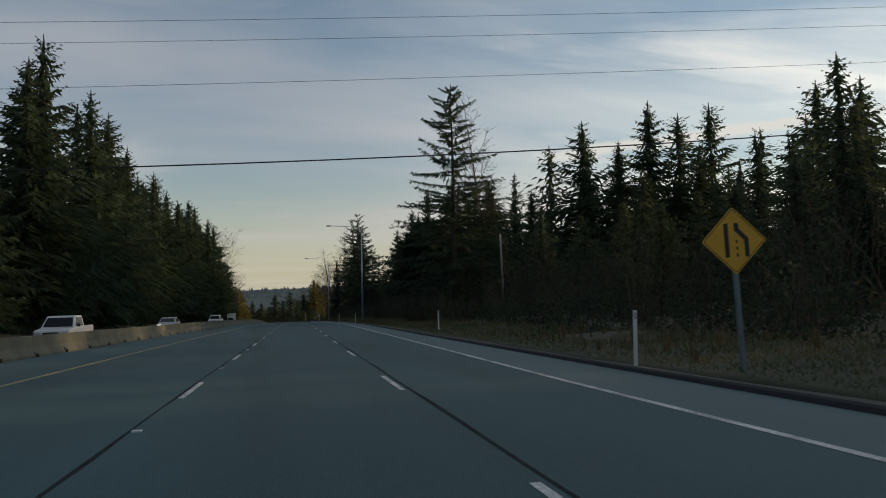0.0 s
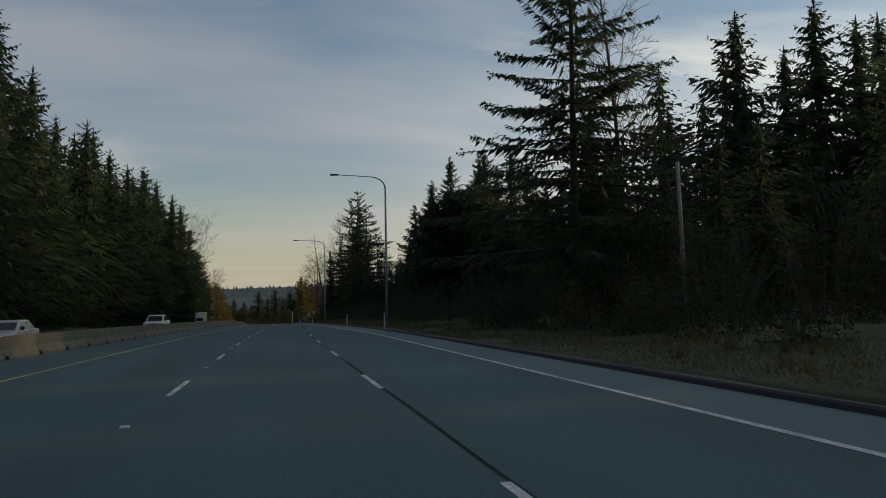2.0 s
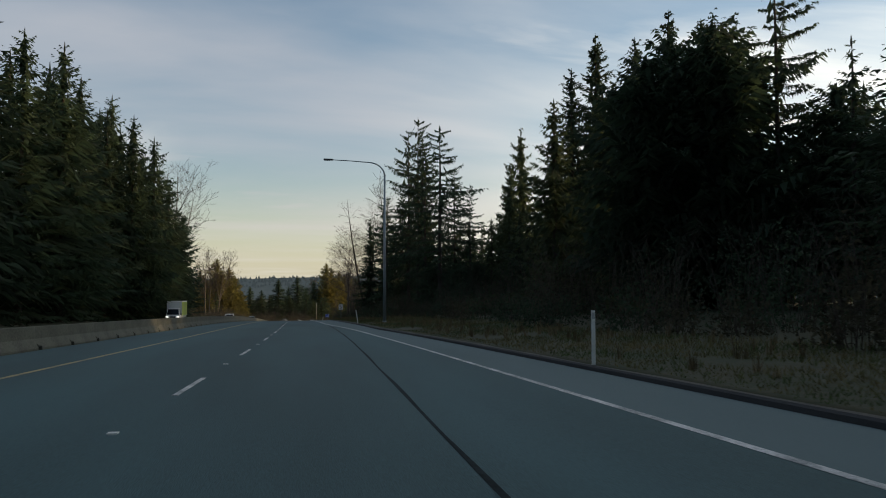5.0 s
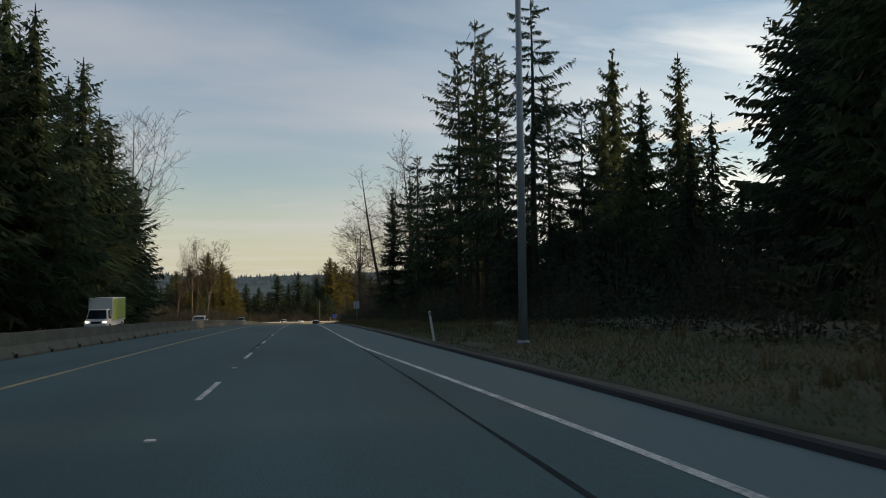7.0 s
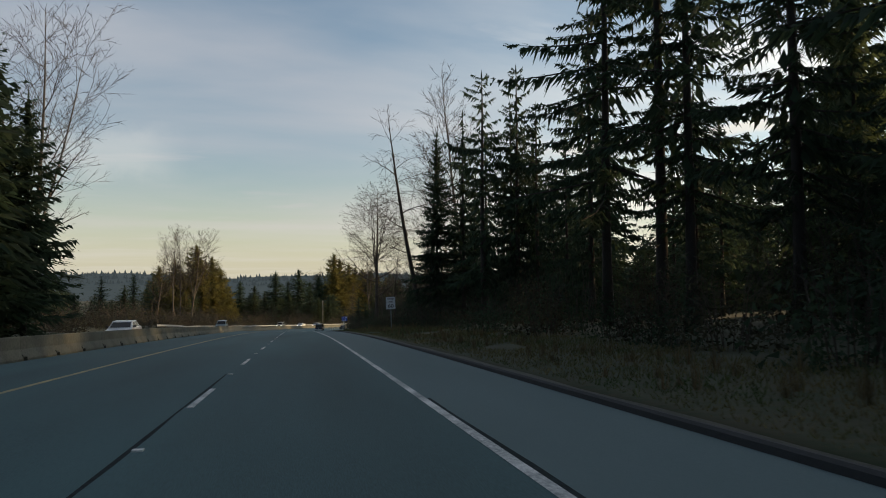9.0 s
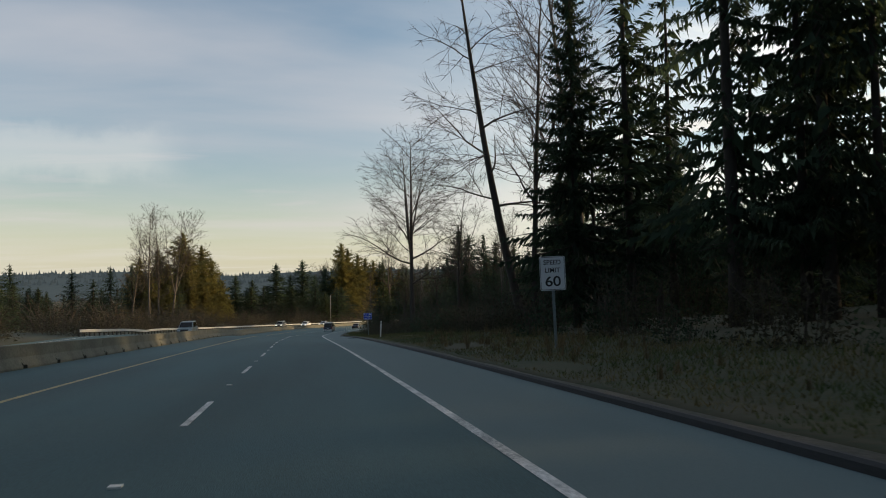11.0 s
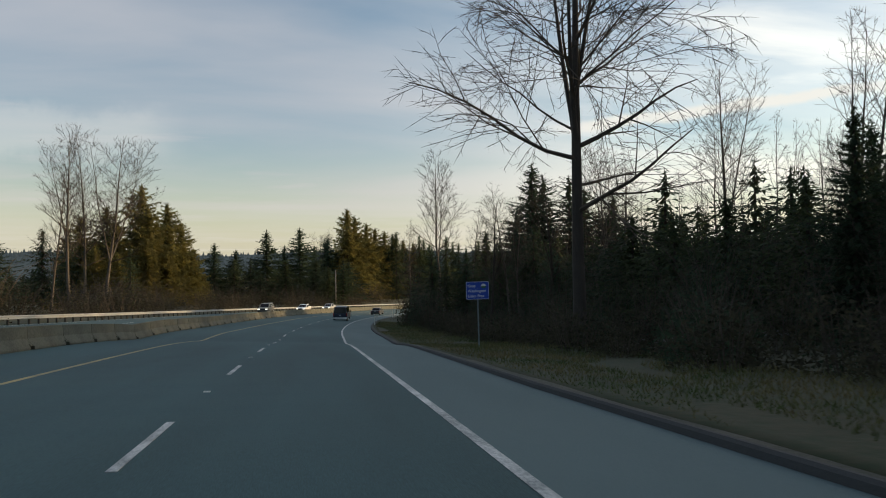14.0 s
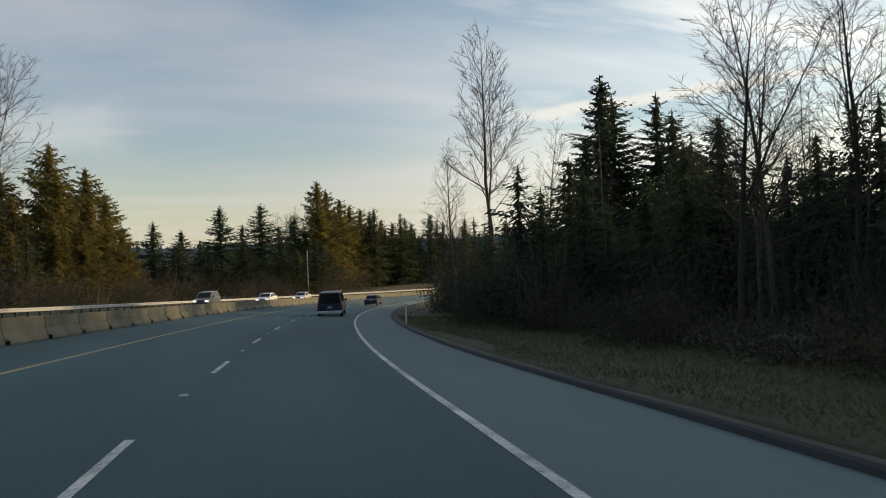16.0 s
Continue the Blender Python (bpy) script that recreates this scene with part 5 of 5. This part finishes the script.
# ---- guard rail on the far side of the opposite way ----
rail = tagged(new("guard_rail"), "galvanised steel guard rail on posts along the opposite way", "guard rail")
wave = [(0.0, 0.42), (0.05, 0.46), (0.05, 0.53), (0.0, 0.575), (0.05, 0.62), (0.05, 0.69), (0.0, 0.73), (-0.006, 0.73), (0.04, 0.69), (0.04, 0.62), (-0.01, 0.575), (0.04, 0.53), (0.04, 0.46), (-0.006, 0.42)]
RAIL_FROM, RAIL_LAT = 331.0, -21.2
for k in range(34):
    s0 = RAIL_FROM + k * 7.62
    child("rail_beam", sweep("rail_beam", s0, s0 + 7.64, wave, GALV, 3.81, RAIL_LAT), rail)
bm = bmesh.new()
box(bm, -0.16, -0.012, -0.07, 0.07, -0.4, 0.72, 0.006)
POST_MESH = bpy.data.meshes.new("rail_post")
bm.to_mesh(POST_MESH)
bm.free()
POST_MESH.materials.append(material("dark_post_wood", (0.07, 0.062, 0.052), 0.95, scale=2, fine=12))
for k in range(130):
    child("rail_post", POST_MESH, rail, m=put(RAIL_FROM + 0.3 + k * 1.905, RAIL_LAT))

# ---- vehicles ----
def paint(name, col, rough=0.3):
    m = material(name, col, rough, 0.0, dark=tuple(c * 0.9 for c in col), scale=1, fine=6, amount=0.4, spec=0.6)
    return m


GLASS = material("dark_car_glass", (0.012, 0.014, 0.016), 0.08, scale=1, fine=3, spec=0.3)
TYRE = material("tyre_rubber", (0.02, 0.02, 0.02), 0.85)
RIM = material("wheel_rim", (0.45, 0.46, 0.47), 0.35, 0.8)
CHROME = material("bumper_chrome", (0.78, 0.78, 0.78), 0.35, 0.6)
TRIM = material("black_car_trim", (0.02, 0.02, 0.022), 0.6)
LAMP_ON = material("lit_headlight", (0.8, 0.78, 0.7), 0.3, emit=((1.0, 0.93, 0.78), 1.6))
TAIL = material("red_tail_light", (0.25, 0.01, 0.01), 0.3)
TAIL_ON = material("lit_red_tail_light", (0.6, 0.02, 0.02), 0.3, emit=((1.0, 0.03, 0.02), 1.2))
PLATE = material("pale_number_plate", (0.5, 0.52, 0.55), 0.5)


LIME = paint("lime_panel_print", (0.26, 0.36, 0.05), 0.5)


def vehicle(kind, label, category, m, body_mat, length, width, belt, roof, lower, cabin, lights="front", wheel=0.33, tail=None, box_body=None, bed=None):
    """A car: lower body outline (y, z), cabin outline, glass, wheels, lights. The front is at +y."""
    car = tagged(new(kind), label, category, "traffic")
    car.matrix_basis = m
    W = width / 2

    def hull(name, outline, w0, w1, mat, zlo, zhi, bevel=0.05):
        bm = bmesh.new()
        rings = []
        for sx in (-1, 1):
            ring = []
            for y, z in outline:
                u = max(0.0, min(1.0, (z - zlo) / max(0.01, zhi - zlo)))
                ring.append(bm.verts.new((sx * (w0 + (w1 - w0) * u), y, z)))
            rings.append(ring)
        n = len(outline)
        bm.faces.new(rings[0])
        bm.faces.new(rings[1][::-1])
        for i in range(n):
            bm.faces.new((rings[0][i], rings[0][(i + 1) % n], rings[1][(i + 1) % n], rings[1][i]))
        bmesh.ops.recalc_face_normals(bm, faces=bm.faces)
        bmesh.ops.bevel(bm, geom=list(bm.edges), offset=bevel, segments=2, affect="EDGES", profile=0.6)
        return part(name, bm, mat, car, smooth=False)

    hull("body", lower, W, W * 0.97, body_mat, 0.3, belt)
    sill, peak = cabin[0][1], cabin[1][1]
    hull("cabin", cabin, W * 0.95, W * 0.80, body_mat, sill, peak)
    # glass: front, back and sides, set a little proud
    def at_w(z, g=0.0):
        u = (z - sill) / (peak - sill)
        return W * (0.95 - 0.15 * u) + g

    lo, hi = sill + 0.06, peak - 0.09
    (yb0, _), (yb1, _), (yf1, _), (yf0, _) = cabin[:4]

    def edge_y(front, z):
        u = (z - sill) / (peak - sill)
        return (yf0 + (yf1 - yf0) * u) if front else (yb0 + (yb1 - yb0) * u)

    for name, front, g in (("windscreen", True, 0.022), ("rear_window", False, -0.022)):
        v = [(sx * (at_w(z) - 0.10), edge_y(front, z) + g, z) for sx, z in ((-1, lo), (1, lo), (1, hi), (-1, hi))]
        child(name, mesh_of(name, v, [(0, 1, 2, 3) if not front else (3, 2, 1, 0)], GLASS), car)
    panes = 2 if len(cabin) == 4 else 1
    span = [edge_y(False, lo) + 0.22, edge_y(True, lo) - 0.22]
    top = [edge_y(False, hi) + 0.12, edge_y(True, hi) - 0.12]
    for sx in (-1, 1):
        for k in range(panes):
            a, b = k / panes + 0.015, (k + 1) / panes - 0.015
            mixv = lambda q, u: q[0] + (q[1] - q[0]) * u
            v = [(sx * (at_w(lo) + 0.010), mixv(span, a), lo), (sx * (at_w(lo) + 0.010), mixv(span, b), lo), (sx * (at_w(hi) + 0.010), mixv(top, b), hi), (sx * (at_w(hi) + 0.010), mixv(top, a), hi)]
            child("side_window", mesh_of("side_window", v, [(0, 1, 2, 3) if sx > 0 else (3, 2, 1, 0)], GLASS), car)
    ys = [p[0] for p in lower]
    back, nose = min(ys), max(ys)
    for sx in (-1, 1):
        for y in (back + length * 0.19, nose - length * 0.18):
            tw = tube([(sx * (W - 0.22), y, wheel), (sx * (W - 0.19), y, wheel), (sx * (W - 0.03), y, wheel), (sx * W, y, wheel)], [wheel * 0.93, wheel, wheel, wheel * 0.93], 18)
            tyre = child("wheel", mesh_of("wheel", *tw, TYRE, False), car)
            rv = tube([(sx * (W - 0.05), y, wheel), (sx * (W + 0.006), y, wheel)], [wheel * 0.62, wheel * 0.55], 14)
            child("rim", mesh_of("rim", *rv, RIM), tyre)
        bm = bmesh.new()
        box(bm, sx * (W - 0.25) - 0.19, sx * (W - 0.25) + 0.19, nose - 0.06, nose + 0.015, belt - 0.36, belt - 0.20, 0.02)
        part("headlight", bm, LAMP_ON if lights == "front" else PLATE, car)
        bm = bmesh.new()
        box(bm, sx * (W - 0.10) - 0.08, sx * (W - 0.10) + 0.08, back - 0.015, back + 0.06, belt - 0.32, belt + (0.08 if roof > 1.9 else -0.08), 0.02)
        part("tail_light", bm, (TAIL_ON if (tail == "right" and sx > 0) else TAIL), car)
        bm = bmesh.new()
        box(bm, sx * (W + 0.09) - 0.09, sx * (W + 0.09) + 0.09, yf0 - 0.45, yf0 - 0.33, belt + 0.02, belt + 0.20, 0.03)
        part("door_mirror", bm, TRIM, car)
    for name, y0, y1, mat in (("front_bumper", nose - 0.05, nose + 0.07, TRIM if kind != "pickup_truck" else CHROME), ("rear_bumper", back - 0.12, back + 0.05, CHROME if kind in ("passenger_van", "pickup_truck") else TRIM)):
        bm = bmesh.new()
        box(bm, -W * 0.97, W * 0.97, y0, y1, 0.38, 0.58, 0.03)
        part(name, bm, mat, car)
    bm = bmesh.new()
    box(bm, -0.45, 0.45, nose - 0.02, nose + 0.012, belt - 0.42, belt - 0.22, 0.02)
    part("grille", bm, TRIM, car)
    bm = bmesh.new()
    box(bm, -0.16, 0.16, back - 0.022, back - 0.005, 0.78, 0.94)
    part("number_plate", bm, PLATE, car)
    if box_body:
        y0, y1, z0, z1, mat2 = box_body
        bm = bmesh.new()
        box(bm, -W * 1.08, W * 1.08, y0, y1, z0, z1, 0.04)
        cargo = part("cargo_box", bm, mat2, car, "pale box with a lime green side")
        bm = bmesh.new()
        box(bm, -W * 1.08 - 0.012, -W * 1.08 - 0.002, y0 + 0.12, y1 - 0.12, z0 + 0.12, z1 - 0.12)
        part("side_panel", bm, LIME, cargo, "lime green printed panel")
    if bed:
        bm = bmesh.new()
        box(bm, -W * 0.82, W * 0.82, bed[0], bed[1], belt - 0.02, belt + 0.008)
        part("cargo_bed", bm, TRIM, car)
    return car


TEAL = paint("grey_teal_paint", (0.13, 0.17, 0.18))
SILVER, WHITE_CAR, NAVY, DARK, GOLD = paint("silver_paint", (0.45, 0.46, 0.47)), paint("white_paint", (0.72, 0.73, 0.73)), paint("navy_paint", (0.012, 0.018, 0.04)), paint("dark_grey_paint", (0.04, 0.042, 0.05)), paint("tan_paint", (0.30, 0.26, 0.20))
CARGO = paint("cargo_box_paint", (0.62, 0.64, 0.62), 0.5)
VAN_LOW = [(-2.75, 0.42), (-2.78, 1.12), (1.75, 1.15), (2.65, 1.02), (2.75, 0.75), (2.75, 0.42)]
VAN_TOP = [(-2.77, 1.10), (-2.66, 2.05), (1.15, 2.05), (1.85, 1.10)]
CAR_LOW = [(-2.3, 0.32), (-2.35, 0.92), (-1.9, 0.98), (1.0, 0.95), (2.1, 0.78), (2.3, 0.60), (2.3, 0.32)]
CAR_TOP = [(-1.75, 0.93), (-1.0, 1.45), (0.25, 1.45), (1.15, 0.93)]
SUV_LOW = [(-2.2, 0.36), (-2.25, 1.05), (1.1, 1.05), (2.1, 0.92), (2.25, 0.65), (2.25, 0.36)]
SUV_TOP = [(-2.2, 1.03), (-1.85, 1.68), (0.4, 1.68), (1.25, 1.03)]
PICK_LOW = [(-2.65, 0.45), (-2.68, 1.08), (1.2, 1.08), (2.5, 0.98), (2.65, 0.7), (2.65, 0.45)]
PICK_TOP = [(-0.75, 1.06), (-0.55, 1.72), (0.75, 1.72), (1.45, 1.06)]
vehicle("passenger_van", "dark navy passenger van with a chrome bumper, seen from behind", "van", put(426, 1.9), NAVY, 5.5, 2.03, 1.12, 2.05, VAN_LOW, VAN_TOP, "off", 0.37)
vehicle("sedan_car", "dark grey car driving ahead on the bend", "car", put(468, 1.9), DARK, 4.6, 1.8, 0.95, 1.45, CAR_LOW, CAR_TOP, "off")
vehicle("pickup_truck", "white pickup truck behind the median barrier", "truck", put(48, -11.3, 0, 180), WHITE_CAR, 5.3, 1.9, 1.08, 1.72, PICK_LOW, PICK_TOP, "off", 0.37, bed=(-2.5, -0.9))
vehicle("sedan_car", "silver car on the opposite way behind the barrier", "car", put(87, -11.5, 0, 180), SILVER, 4.6, 1.8, 0.95, 1.45, CAR_LOW, CAR_TOP)
vehicle("pickup_truck", "pale pickup truck on the opposite way", "truck", put(131, -11.5, 0, 180), WHITE_CAR, 5.3, 1.9, 1.08, 1.72, PICK_LOW, PICK_TOP, "off", 0.37, bed=(-2.5, -0.9))
vehicle("box_truck", "white box truck with lit headlights on the opposite way", "truck", put(238, -17.6, 0, 180), WHITE_CAR, 5.5, 2.1, 1.25, 2.2, [(-4.2, 0.55), (-4.2, 1.0), (1.6, 1.25), (2.6, 1.2), (2.75, 0.8), (2.75, 0.5)], [(0.9, 1.22), (0.95, 2.2), (1.9, 2.2), (2.45, 1.22)], "front", 0.42, box_body=(-4.4, 1.05, 0.95, 3.3, CARGO))
vehicle("sedan_car", "white car with lit headlights on the opposite way", "car", put(263, -11.5, 0, 180), WHITE_CAR, 4.6, 1.8, 0.95, 1.45, CAR_LOW, CAR_TOP)
vehicle("wagon_car", "grey teal wagon on the opposite way beside the rail", "car", put(341, -12.0, 0, 180), TEAL, 4.4, 1.75, 1.05, 1.6, SUV_LOW, SUV_TOP, "off")
vehicle("wagon_car", "tan wagon with lit headlights on the bend", "car", put(446, -14.0, 0, 180), GOLD, 4.5, 1.8, 1.05, 1.68, SUV_LOW, SUV_TOP)
vehicle("sedan_car", "white car with lit headlights on the bend", "car", put(467, -13.0, 0, 180), WHITE_CAR, 4.6, 1.8, 0.95, 1.45, CAR_LOW, CAR_TOP)
vehicle("sedan_car", "silver car with lit headlights far round the bend", "car", put(486, -13.5, 0, 180), SILVER, 4.6, 1.8, 0.95, 1.45, CAR_LOW, CAR_TOP)
